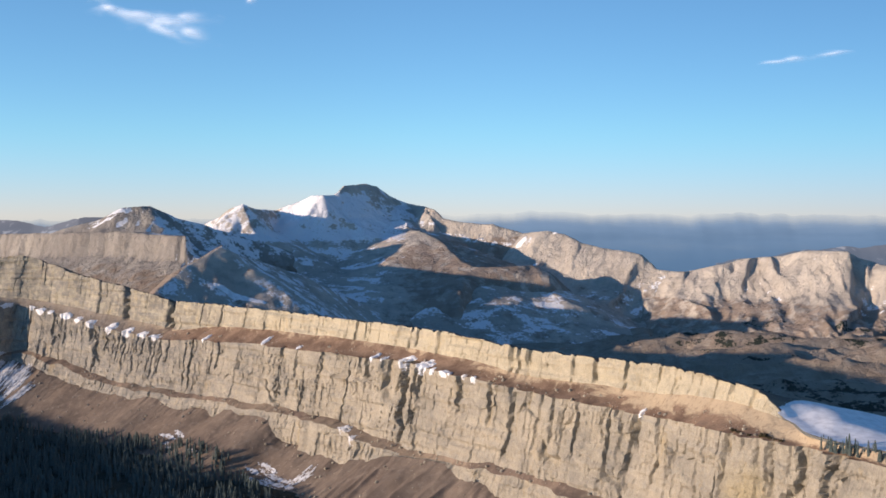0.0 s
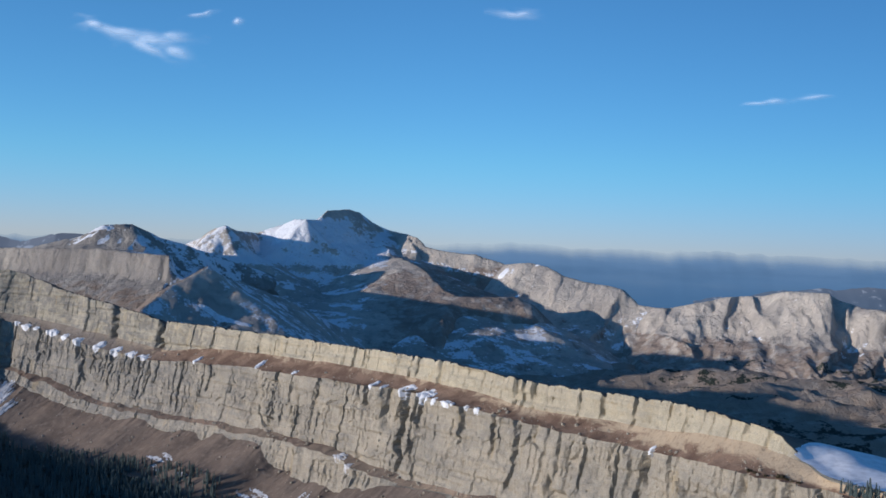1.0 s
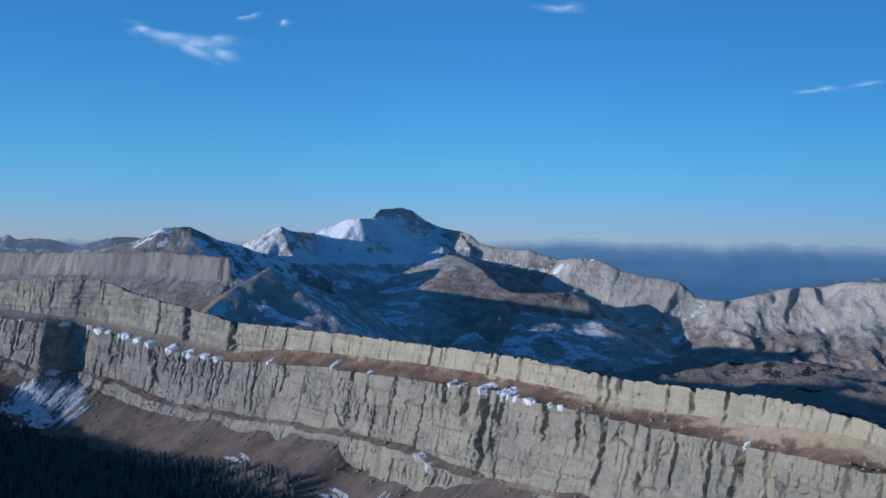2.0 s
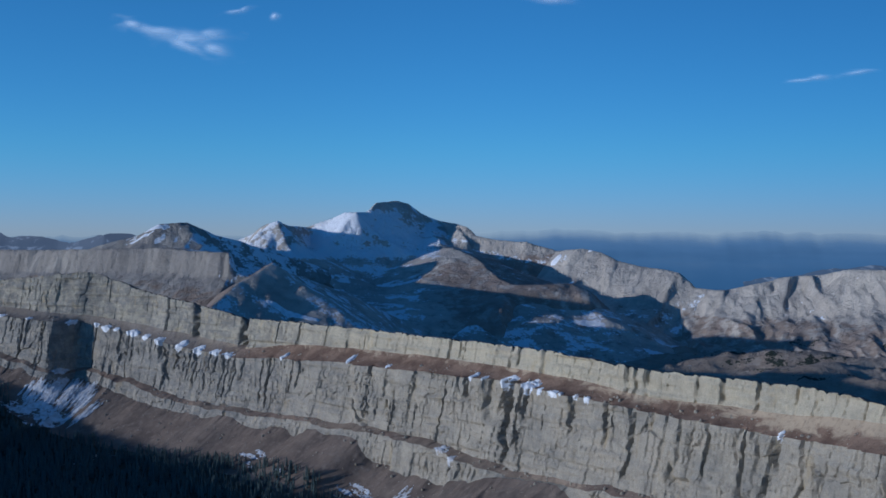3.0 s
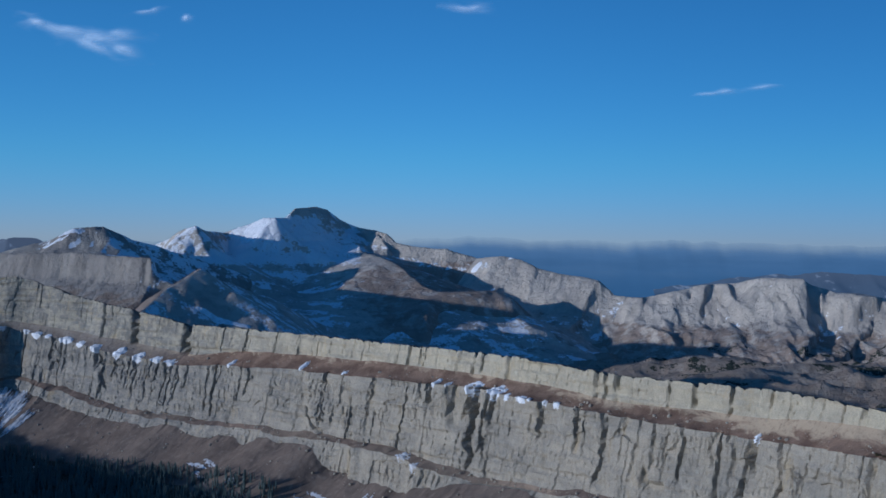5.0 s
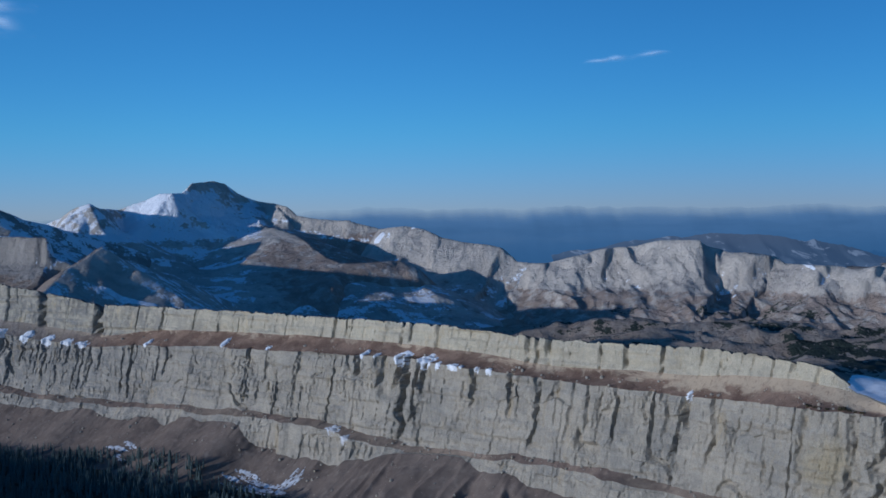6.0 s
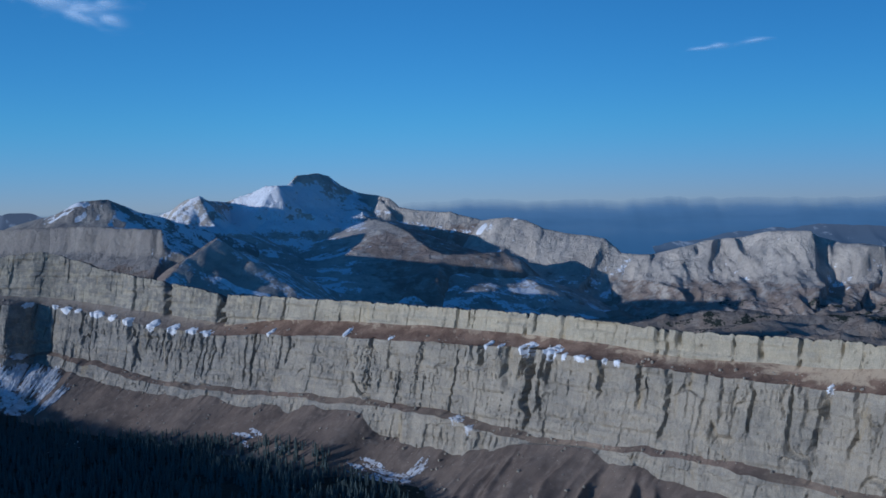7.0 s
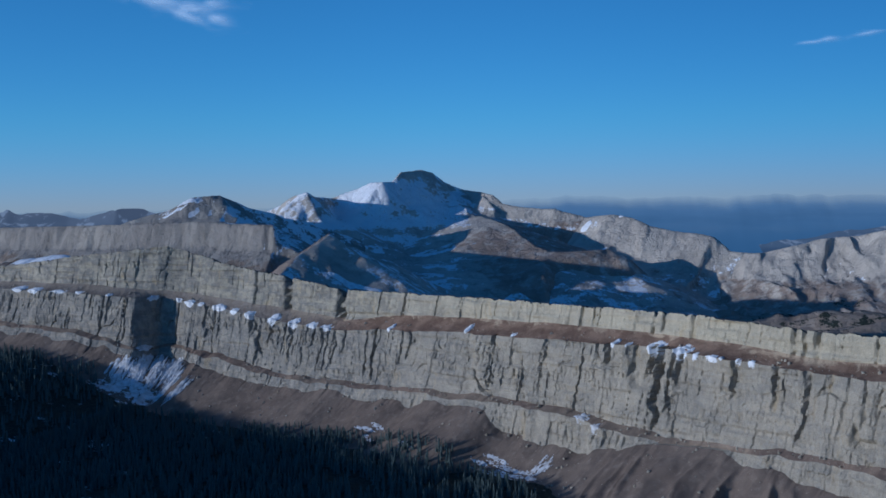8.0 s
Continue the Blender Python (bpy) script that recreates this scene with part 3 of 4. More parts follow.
def massif(name, box, spacing, height, label, cover, fields=(), cuts=(), group="", material=None, smooth=False, apron=None):
    """A mountain: its rock and the snowfields on it. fields: (x, y, half width, half depth); cuts: the x of saddles between summits, each a thing."""
    X, Y = np.meshgrid(np.arange(box[0], box[1], spacing), np.arange(box[2], box[3], spacing))
    bend = 14 * fbm(X / 70, Y / 70, 3, 65), 14 * fbm(X / 70, Y / 70, 3, 66)
    Z = height(X + bend[0], Y + bend[1])
    Z = Z - 1.3 * np.maximum(0, 130 - (Y - box[2])) - 1.3 * np.maximum(0, 60 - np.minimum(X - box[0], box[1] - X))
    sx, sy = np.gradient(Z, spacing)[::-1]
    C = np.stack([*cover(X, Y, Z, sx, sy), np.ones_like(X)], -1)
    low = Z < ground_height(X, Y) - 12
    show = ~(low[:-1, :-1] & low[1:, :-1] & low[:-1, 1:] & low[1:, 1:])
    P = np.stack([X, Y, Z], -1)
    ends = [0, *(int((c - box[0]) / spacing) for c in cuts), X.shape[1] - 1]
    for n, (a, b) in enumerate(zip(ends, ends[1:])):
        top = tagged(new(name), label[n] if cuts else label, "mountain", group)
        upper = show[:, a:b]
        if apron:
            lie = sorted(apron[0])
            under = Y[:-1, a:b] < np.interp(X[:-1, a:b], [p[0] for p in lie], [p[1] for p in lie]) - apron[3]
            part(apron[1], sheet(name + "_" + apron[1], P[:, a:b + 1], smooth, cover=C[:, a:b + 1], keep=upper & under), material or MOUNT, top, apron[2])
            upper = upper & ~under
        part("rock", sheet(name + "_rock", P[:, a:b + 1], smooth, cover=C[:, a:b + 1], keep=upper), material or MOUNT, top)
        for k, (fx, fy, rx, ry) in enumerate(fields):
            if not X[0, a] <= fx < X[0, b]:
                continue
            i0, i1 = (int((fy + q * ry * 2.8 - box[2]) / spacing) for q in (-1, 1))
            j0, j1 = (int((fx + q * rx * 2.8 - box[0]) / spacing) for q in (-1, 1))
            i0, i1, j0, j1 = max(0, i0), min(len(X) - 2, i1), max(a, j0), min(b - 1, j1)
            fine = 3
            u, w = np.linspace(i0, i1, (i1 - i0) * fine + 1), np.linspace(j0, j1, (j1 - j0) * fine + 1)
            iu, jw = np.minimum(u.astype(int), i1 - 1)[:, None], np.minimum(w.astype(int), j1 - 1)[None]
            fu, fw = (u[:, None] - iu)[..., None], (w[None] - jw)[..., None]
            Q = (P[iu, jw] * (1 - fw) + P[iu, jw + 1] * fw) * (1 - fu) + (P[iu + 1, jw] * (1 - fw) + P[iu + 1, jw + 1] * fw) * fu
            m = 1 - ((Q[..., 0] - fx) / rx) ** 2 - ((Q[..., 1] - fy) / ry) ** 2 + 0.9 * fbm(Q[..., 0] / 26, Q[..., 2] / 20, 4, 500 + k) + 0.45 * fbm(Q[..., 0] / 7, Q[..., 2] / 7, 2, 520 + k)
            Q[..., 2] += np.clip(m * 3, -2.0, 1.2)
            good = whole(m > -0.25, len(u) // 2, len(w) // 2)
            if good.sum() < 12:
                continue
            part("snowfield", sheet("snowfield", Q, keep=good[:-1, :-1] & good[1:, :-1] & good[:-1, 1:] & good[1:, 1:]), SNOW, top, "white wind-packed snowfield")


PEAK = [(-812, 3340, 271), (-780, 3330, 285), (-739, 3300, 303), (-691, 3250, 327), (-644, 3200, 340), (-632, 3320, 326), (-596, 3470, 323), (-533, 3450, 344), (-474, 3425, 369), (-435, 3400, 370), (-407, 3450, 371),
        (-374, 3500, 403), (-314, 3560, 411), (-279, 3592, 400), (-216, 3645, 361), (-170, 3670, 345), (-128, 3590, 337), (-89, 3500, 325), (-54, 3475, 297),
        (8, 3450, 284), (59, 3420, 278), (109, 3395, 279), (143, 3385, 268), (200, 3350, 250)]
SLAB = [(200, 3350, 250), (258, 3280, 258), (311, 3240, 248), (359, 3190, 225), (417, 3150, 209), (473, 3110, 202), (522, 3080, 193),
        (556, 3047, 153), (593, 3020, 148), (629, 2980, 149)]
RANGE = [(593, 3020, 148), (629, 2980, 149), (699, 2960, 168), (771, 2945, 187), (827, 2932, 192), (872, 2900, 197), (935, 2850, 213), (998, 2802, 213),
         (1058, 2790, 189), (1093, 2760, 177), (1123, 2720, 178), (1176, 2680, 168), (1192, 2650, 149), (1237, 2600, 147), (1268, 2550, 146),
         (1301, 2520, 138), (1366, 2480, 150), (1516, 2400, 130), (1789, 2350, 78)]


def rock_noise(X, Y, amount, seed):
    wx, wy = X + 30 * fbm(X / 180, Y / 180, 3, seed + 20), Y + 30 * fbm(X / 180, Y / 180, 3, seed + 30)
    return amount * (1.2 * (ridged(wx / 190, wy / 260, 5, seed) - 0.62) + 0.48 * (ridged(wx / 52, wy / 66, 4, seed + 7) - 0.62) + 0.10 * fbm(X / 12, Y / 12, 2, seed + 9))


def beds(Z, rise, share):
    """Terraces the height a little, as bedded rock weathers."""
    f = Z / rise - np.floor(Z / rise)
    return Z + share * rise * (step(0.25, 0.75, f) - f)


def ridge_frame(X, Y, line):
    """Distance in front of a crest line (negative behind it), the x of the nearest point of the crest and its height."""
    pts = np.array(line, float)
    best, x_out, z_out = np.full(X.shape, 1e9), 0 * X, 0 * X
    for (ax, ay, az), (bx, by, bz) in zip(pts, pts[1:]):
        ux, uy = bx - ax, by - ay
        t = np.clip(((X - ax) * ux + (Y - ay) * uy) / (ux * ux + uy * uy), 0, 1)
        dx, dy = X - ax - t * ux, Y - ay - t * uy
        d = np.hypot(dx, dy)
        near = d < best
        best = np.where(near, d, best)
        x_out, z_out = np.where(near, ax + t * ux, x_out), np.where(near, az + t * (bz - az), z_out)
    order = np.argsort(pts[:, 0])
    return np.where(Y < np.interp(X, pts[order, 0], pts[order, 1]), best, -best), x_out, z_out


def bluff(X, Y, line, corners, tall, steep, apron, flute, seed, back=1.0):
    """A rock wall under a crest, stepped back behind each buttress corner. corners: (x, depth, run-up to its left, lean)."""
    d, x, z = ridge_frame(X, Y, line)
    q = d - flute * (fbm(x / 44, d / 160, 3, seed) + 0.35 * fbm(x / 13, d / 50, 2, seed + 3)) * step(0, 25, d)
    for cx, deep, run, lean in corners:
        u = cx + lean * d - x + 3 * fbm(d / 18, cx / 7.0, 3, seed + 5)
        q = q - deep * step(-5, 5, u) * np.clip(1 - u / run, 0, 1) * step(150, 10, d)
    q = np.maximum(q, 0)
    q = q * q / (q + 5)
    tall = tall(x) if callable(tall) else tall
    low = np.maximum(0, q - tall / steep)
    drop = np.minimum(steep * q, tall) + apron * low * (1 - np.minimum(low, 500) / 1300)
    return z - drop - back * np.maximum(0, -d), drop


def smooth_max(a, b, k):
    h = np.clip(0.5 + 0.5 * (a - b) / k, 0, 1)
    return b + (a - b) * h + k * h * (1 - h)


# brown shoulder below the summit: its crest runs down and out, then turns along a low tongue
SHOULDER = [(-258, 3480, 282), (-165, 3390, 270), (-85, 3210, 248), (-30, 3098, 212), (8, 2990, 168), (46, 2940, 154), (122, 2945, 155), (205, 2965, 158)]


def peak_height(X, Y):
    z = crest(X, Y, PEAK, 1.15, 0.9, 95, 0.5)
    for spur, west, east in (([(-643, 3190, 338), (-600, 3120, 262), (-540, 3090, 232), (-470, 3080, 205)], 0.8, 0.8),
                             ([(-128, 3590, 336), (-112, 3505, 318), (-88, 3440, 282)], 0.9, 1.5)):
        z = np.maximum(z, crest(X, Y, spur, west, east, 220, 0.8))
    z = np.maximum(z, crest(X, Y, [(-216, 3630, 345), (-190, 3510, 300), (-160, 3400, 268), (-85, 3220, 244)], 0.34, 0.34, 300, 1.0))
    # high shelf under the summit, a rock step, and the bowl below it
    shelf = 146 + 0.13 * (Y - 3077) + 26 * step(3190, 3250, Y + 0.14 * (X + 400) + 25 * fbm(X / 120, Y / 120, 3, 63)) + 0.12 * np.maximum(0, Y - 3260)
    cd, _, _ = ridge_frame(X, Y, PEAK)
    shelf = shelf + 0.05 * np.maximum(0, -320 - X) - 0.13 * np.maximum(0, X + 230) - 1.2 * np.maximum(0, 60 - cd)
    z = smooth_max(z, shelf, 10)
    d, _, top = ridge_frame(X, Y, SHOULDER)
    slope = top - np.where(d > 0, (0.17 + 0.22 * step(0, 60, X)) * d + 0.00045 * np.minimum(d, 500) ** 2, -0.40 * d) + 0.10 * np.clip(X + 60, -160, 90)
    z = smooth_max(z, slope - 1.2 * np.maximum(0, 40 - cd) * step(-300, -200, X), 8)
    z = z - 0.30 * np.maximum(0, 2760 - Y) - 0.45 * np.maximum(0, 2900 - Y) * step(0, 90, X) - 0.5 * np.maximum(0, X - 250)
    hold = step(4, 60, np.abs(cd))
    calm = 0.35 + 0.65 * step(225, 290, z)
    crag = 6 * (ridged(X / 46 + 0.4 * fbm(X / 60, Y / 60, 2, 68), Y / 70, 3, 67) - 0.62)
    return beds(z + (rock_noise(X, Y, 11, 60) + crag) * (0.10 + 0.90 * hold) * calm, 24, 0.06)


def spot(X, Y, cx, cy, rx, ry):
    return np.exp(-((X - cx) / rx) ** 2 - ((Y - cy) / ry) ** 2)


def peak_cover(X, Y, Z, sx, sy):
    steep_rock = step(0.95, 1.35, np.hypot(sx, sy))
    d, x, top = ridge_frame(X, Y, PEAK)
    shade = step(-0.05, 0.15, -sx - 0.43 * sy + 0.10)
    # snow patches; extra dusting lightens the shaded bowl in place of haze
    snow = 0.16 + 0.20 * step(20, -420, X + 60 * fbm(X / 150, Y / 150, 3, 64)) * step(262, 235, Z) + 0.50 * step(215, 245, Z) * step(-130, -200, X) * step(400, 370, Z)
    snow = snow + 0.66 * spot(X, Y, -495, 3400, 75, 65) + 0.45 * spot(X, Y, -680, 3190, 60, 30) + 0.3 * spot(X, Y, -345, 3450, 70, 60)
    # a line of drifts under the crest's low cliffs and patches on the shoulder
    snow = snow + 0.42 * np.exp(-((d - 42) / 13) ** 2) * step(-150, -110, x) * step(220, 180, x) + 0.40 * spot(X, Y, -170, 3440, 60, 16) + 0.35 * spot(X, Y, -90, 3400, 44, 12)
    snow = snow + 0.30 * shade * step(-60, 20, X) * step(150, 190, Z) * step(-0.4, 0.3, fbm(X / 50, Y / 26, 4, 93))
    snow = snow + 0.34 * step(-150, -250, X) * step(225, 200, Z) * step(-0.1, 0.45, fbm(X / 70, Y / 34, 4, 94))
    snow = snow - 0.22 * steep_rock - 0.08 * step(372, 390, Z) - 0.14 * step(-560, -600, X) * step(285, 305, Z)
    return np.clip(snow, 0, 1), -0.25 + 0 * X, (0.15 + 0.47 * step(-330, -60, X + 60 * fbm(X / 140, Y / 140, 3, 62))) * step(270, 215, Z)


massif("main_peak", (-1000, 480, 2450, 3800), 4.0, peak_height, "snow-dusted grey mountain peak above a shaded bowl", peak_cover,
       [(-495, 3400, 40, 36), (-262, 3590, 12, 12), (-470, 3130, 22, 6)], smooth=True, apron=([(-900, 3230), (400, 3230)], "lower_slope", "brown stony slope round a snow-dusted bowl", 0))

# dark fold on the valley's far side, with a low crooked rib at its end
FOLD = [(-60, 2760, 88), (63, 2850, 118), (160, 2900, 120), (225, 2925, 124), (268, 2930, 106), (280, 2870, 84), (245, 2800, 54), (190, 2740, 28)]


def slab_height(X, Y):
    z, drop = bluff(X, Y, SLAB, [(266, 9, 60, 0.10), (357, 13, 70, 0.12), (428, 5, 50, 0.0), (543, 16, 90, -0.35), (590, 10, 40, -0.2)], lambda x: 84 + 18 * step(300, 480, x), 0.98, 0.42, 5, 170)
    fold = crest(X, Y, FOLD, 0.36, 0.36, 120, 1.3)
    rib = crest(X, Y, [(240, 2926, 123), (270, 2900, 110), (258, 2850, 92), (232, 2805, 66)], 0.9, 0.9, 40, 0.6)
    z = smooth_max(z, np.maximum(fold, rib - 3), 6)
    hold = step(4, 50, drop)
    return beds(z + (rock_noise(X, Y, 5, 70) + 1.2 * fbm(X / 18, Y / 30, 3, 79)) * (0.12 + 0.88 * hold), 17, 0.10)


def slab_cover(X, Y, Z, sx, sy):
    snow = 0.10 + 0.5 * spot(X, Y, 325, 3262, 34, 18) + 0.34 * spot(X, Y, 205, 3270, 34, 34) + 0.3 * spot(X, Y, 262, 3190, 16, 12)
    # snow streaks on the near fold, laid thicker to brighten the deep shade
    near = step(3060, 2980, Y)
    snow = snow + near * (0.22 + 0.26 * step(-0.1, 0.4, fbm(X / 60, Y / 30, 4, 97)) + 0.18 * spot(X, Y, 245, 2815, 40, 30))
    return np.clip(snow, 0, 1), -0.2 + 0 * X, 0.35 * step(130, 90, Z)


massif("pale_slab_ridge", (-300, 800, 2450, 3500), 4.0, slab_height, "pale smooth limestone slab ridge with dark gullies", slab_cover,
       [(318, 3255, 34, 8), (190, 3300, 18, 20), (225, 3160, 12, 8)], smooth=True, apron=(SLAB, "lower_slope", "dark shaded lower slope with snow streaks", 130))

CORNERS = [(634, 20, 60, -0.15), (700, 8, 60, 0.1), (800, 28, 50, -0.40), (842, 24, 34, 0.45), (1000, 66, 150, 0.02), (1060, 14, 40, 0.3), (1196, 80, 120, -0.7), (1262, 56, 80, 0.0), (1350, 50, 80, -0.2), (1500, 40, 120, 0.0)]


def range_height(X, Y):
    z, drop = bluff(X, Y, RANGE, CORNERS, lambda x: np.interp(x, [590, 640, 760, 900, 1000, 1100, 1200, 1300, 1500], [50, 66, 88, 104, 118, 96, 78, 76, 60]), 0.86, 0.40, 9, 180, 0.9)
    foot = step(60, 120, drop)
    ribs = 36 * (ridged(X / 92 + 0.4 * fbm(X / 120, Y / 120, 2, 87), Y / 240, 3, 86) - 0.62) * foot
    hold = step(4, 40, drop)
    spine = step(0, 70, drop) * (1 - 0.4 * foot) * 42 * (ridged(X / 74 + 0.35 * fbm(X / 70, Y / 110, 3, 96), Y / 420, 2, 95) - 0.66)
    crag = 8 * (ridged(X / 38 + 0.5 * fbm(X / 50, Y / 50, 2, 89), Y / 60, 3, 85) - 0.62) * step(10, 60, drop)
    return beds(z + ribs + spine + (rock_noise(X, Y, 16, 80) + crag) * (0.10 + 0.90 * hold) * (1 - 0.55 * foot), 19, 0.12)


def hollow(Z, reach):
    """How far a place lies below the mean of its surroundings."""
    return sum(np.roll(Z, k, a) for a in (0, 1) for k in (-reach, reach)) / 4 - Z


def range_cover(X, Y, Z, sx, sy):
    right = step(0.1, 0.7, -sx)
    deep = step(1.5, 7, hollow(Z, 7))
    snow = 0.08 + 0.14 * right * step(40, 110, Z) + 0.22 * deep * step(40, 80, Z) * step(170, 120, Z) + 0.10 * step(0.1, 0.5, fbm(X / 90, Y / 90, 3, 91))
    for cx, cy, rx, ry in ((1016, 2640, 46, 40), (1225, 2540, 18, 46), (830, 2820, 40, 30), (930, 2790, 30, 12)):
        snow = snow + 0.2 * spot(X, Y, cx, cy, rx, ry)
    trees = -0.05 + 0.50 * step(95, 40, Z) * step(-0.35, 0.35, fbm(X / 120, Y / 60, 4, 92)) * step(600, 740, X)
    return np.clip(snow, 0, 1), trees, 0.58 * step(105, 70, Z)


massif("limestone_summit", (450, 1950, 2000, 3150), 3.5, range_height, ["low pale limestone summit beside a saddle", "pale limestone summit with a forked shaded chute", "broad pale limestone summit with a dark side face",
        "blunt limestone summit above a snowy chute", "end summit of pale limestone over wooded foothills"], range_cover,
       [(1208, 2570, 5, 26)], (750, 915, 1085, 1222), "limestone summits", smooth=True, apron=(RANGE, "scree_apron", "brown scree apron with scattered dark trees", 125))

KNOB = [(-1015, 2885, 262), (-948, 2900, 308), (-914, 2910, 326), (-841, 2926, 331), (-800, 2935, 312), (-745, 2945, 274), (-690, 2950, 244), (-600, 2960, 205)]
MESA = [(-640, 2520, 250), (-660, 2545, 256), (-775, 2640, 258), (-828, 2700, 264), (-974, 2780, 261), (-1113, 2860, 256), (-1303, 2980, 253), (-1526, 3150, 250), (-2100, 3500, 245)]


def mesa_height(X, Y):
    my = np.interp(X, [p[0] for p in MESA[::-1]], [p[1] for p in MESA[::-1]])
    mz = np.interp(X, [p[0] for p in MESA[::-1]], [p[2] for p in MESA[::-1]])
    d = (my - Y) * 0.8 + 10 * fbm(X / 70, Y / 200, 3, 71) + 5 * (ridged(X / 34, Y / 120, 3, 72) - 0.6)
    z = mz + 0.06 * np.minimum(d, 0) - 58 * step(-2, 24, d) - 0.55 * np.maximum(0, d - 16)
    # shaded flank past the corner: a short wall, then a snowy slope
    past = np.maximum(0, X + 652 + 0.34 * np.maximum(0, Y - 2555) + 8 * fbm(Y / 40, 0.4, 3, 77))
    z = z - 30 * step(0, 16, past) - 0.42 * past
    z = np.where(d < -3, np.maximum(z, crest(X, Y, KNOB, 0.85, 0.5, 60, 0.6)), z)
    return z + 1.8 * fbm(X / 30, Y / 30, 3, 73)


def mesa_cover(X, Y, Z, sx, sy):
    shade = step(0.0, 0.35, -sx)
    snow = 0.10 + shade * (0.26 + 0.30 * step(-0.3, 0.3, fbm((X + Y) / 60, (X - Y) / 200, 3, 74))) * step(150, 210, Z) + 0.24 * step(0.2, 0.5, fbm(X / 70, Y / 50, 3, 75)) * step(252, 272, Z)
    return np.clip(snow, 0, 1), 0.05 + 0 * X, 0.5 * step(200, 170, Z)


massif("banded_mesa", (-1850, -300, 2150, 3350), 4.0, mesa_height, "grey mesa with a sheer cliff and rounded knob", mesa_cover,
       [(-925, 2900, 26, 6), (-960, 2888, 30, 5), (-800, 2740, 10, 5)], material=MESA_ROCK, smooth=True, apron=(MESA, "scree_apron", "grey scree apron below the mesa cliff", 45))

HORN = [(-470, 2252, 222), (-489, 2204, 243), (-528, 2125, 208), (-560, 2045, 168), (-590, 1960, 125), (-620, 1880, 80)]

HORN_TAIL = [(-474, 2240, 226), (-436, 2440, 197), (-359, 2560, 159), (-258, 2640, 97), (-170, 2700, 50)]


def horn_height(X, Y):
    d, _, top = ridge_frame(X, Y, HORN)
    tail, _, tail_top = ridge_frame(X, Y, HORN_TAIL)
    z = np.maximum(top - 0.60 * np.abs(d), tail_top - 0.58 * np.abs(tail))
    groove = ridged((X * 0.5 + Y * 0.87) / 34 + 0.3 * fbm(X / 80, Y / 80, 2, 79), (X * 0.87 - Y * 0.5) / 420, 3, 75) - 0.6
    return z + 2.2 * groove * step(8, 60, np.abs(d)) + 0.7 * fbm(X / 20, Y / 20, 3, 76)


def horn_cover(X, Y, Z, sx, sy):
    shade = step(-0.1, 0.2, -sx)
    streak = ridged((X * 0.5 + Y * 0.87) / 40 + 0.3 * fbm(X / 90, Y / 90, 2, 82), (X * 0.87 - Y * 0.5) / 360, 3, 78)
    return np.clip(-0.1 + shade * (0.22 + 0.50 * streak), 0, 1), 0.08 + 0 * X, 0.95 * (1 - shade) + 0.15 * shade


massif("horned_spur", (-1000, 200, 1700, 2750), 4.5, horn_height, "brown pointed spur with a streaked snowy back slope", horn_cover,
       [(-430, 2095, 55, 7), (-375, 2040, 65, 6), (-345, 2000, 60, 5)], smooth=True)


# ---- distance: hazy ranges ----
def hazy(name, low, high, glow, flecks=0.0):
    """Distance with painted haze: blue colour, glow and faded top, paler with height."""
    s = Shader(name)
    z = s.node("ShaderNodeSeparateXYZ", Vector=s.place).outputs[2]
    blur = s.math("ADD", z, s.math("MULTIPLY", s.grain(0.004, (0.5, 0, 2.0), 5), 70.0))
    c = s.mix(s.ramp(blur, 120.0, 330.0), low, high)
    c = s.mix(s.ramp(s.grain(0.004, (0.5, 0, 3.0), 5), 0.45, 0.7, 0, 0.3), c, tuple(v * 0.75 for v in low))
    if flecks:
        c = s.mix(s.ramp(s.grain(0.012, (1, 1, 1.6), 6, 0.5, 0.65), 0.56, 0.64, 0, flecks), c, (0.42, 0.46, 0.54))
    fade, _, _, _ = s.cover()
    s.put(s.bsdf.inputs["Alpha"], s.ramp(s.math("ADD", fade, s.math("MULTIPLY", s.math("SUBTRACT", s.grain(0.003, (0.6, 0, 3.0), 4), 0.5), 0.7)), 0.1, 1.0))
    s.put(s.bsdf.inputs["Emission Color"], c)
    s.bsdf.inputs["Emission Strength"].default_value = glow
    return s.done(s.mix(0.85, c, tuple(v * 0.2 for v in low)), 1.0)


def far_range(name, points, depth, material, label, seed, rough=14, veil=0.02, lift=0.0, fold=170, crumple=30):
    pts = np.array(points, float)
    x = np.arange(pts[0, 0], pts[-1, 0], 12.0)
    z = np.interp(x, pts[:, 0], pts[:, 1]) + lift + rough * (ridged(x / fold, 0.2, 4, seed) - 0.62)
    y = np.interp(x, pts[:, 0], pts[:, 2])
    even = float(np.mean(z))
    rows = []
    for v in np.linspace(0, 1, 30):
        rows.append(np.stack([x, y - depth * v + 1.3 * crumple * v * fbm(x / 200, v * 3, 3, seed + 1), even + (z - even) * (1 - v) ** 3 - (even + 60) * v ** 0.8 + crumple * math.sin(math.pi * v) * (ridged(x / 150, v * 1.5, 3, seed + 2) - 0.6)], -1))
    v = np.linspace(0, 1, 30)[:, None] + 0 * x
    fade = step(-0.5 * veil, veil, v) if veil > 0.05 else 2 + 0 * v
    ob = part(name, sheet(name, np.array(rows), cover=np.stack([fade, fade, fade, fade * 0 + 1], -1)), material)
    return tagged(ob, label, "mountain range", kind="structure")


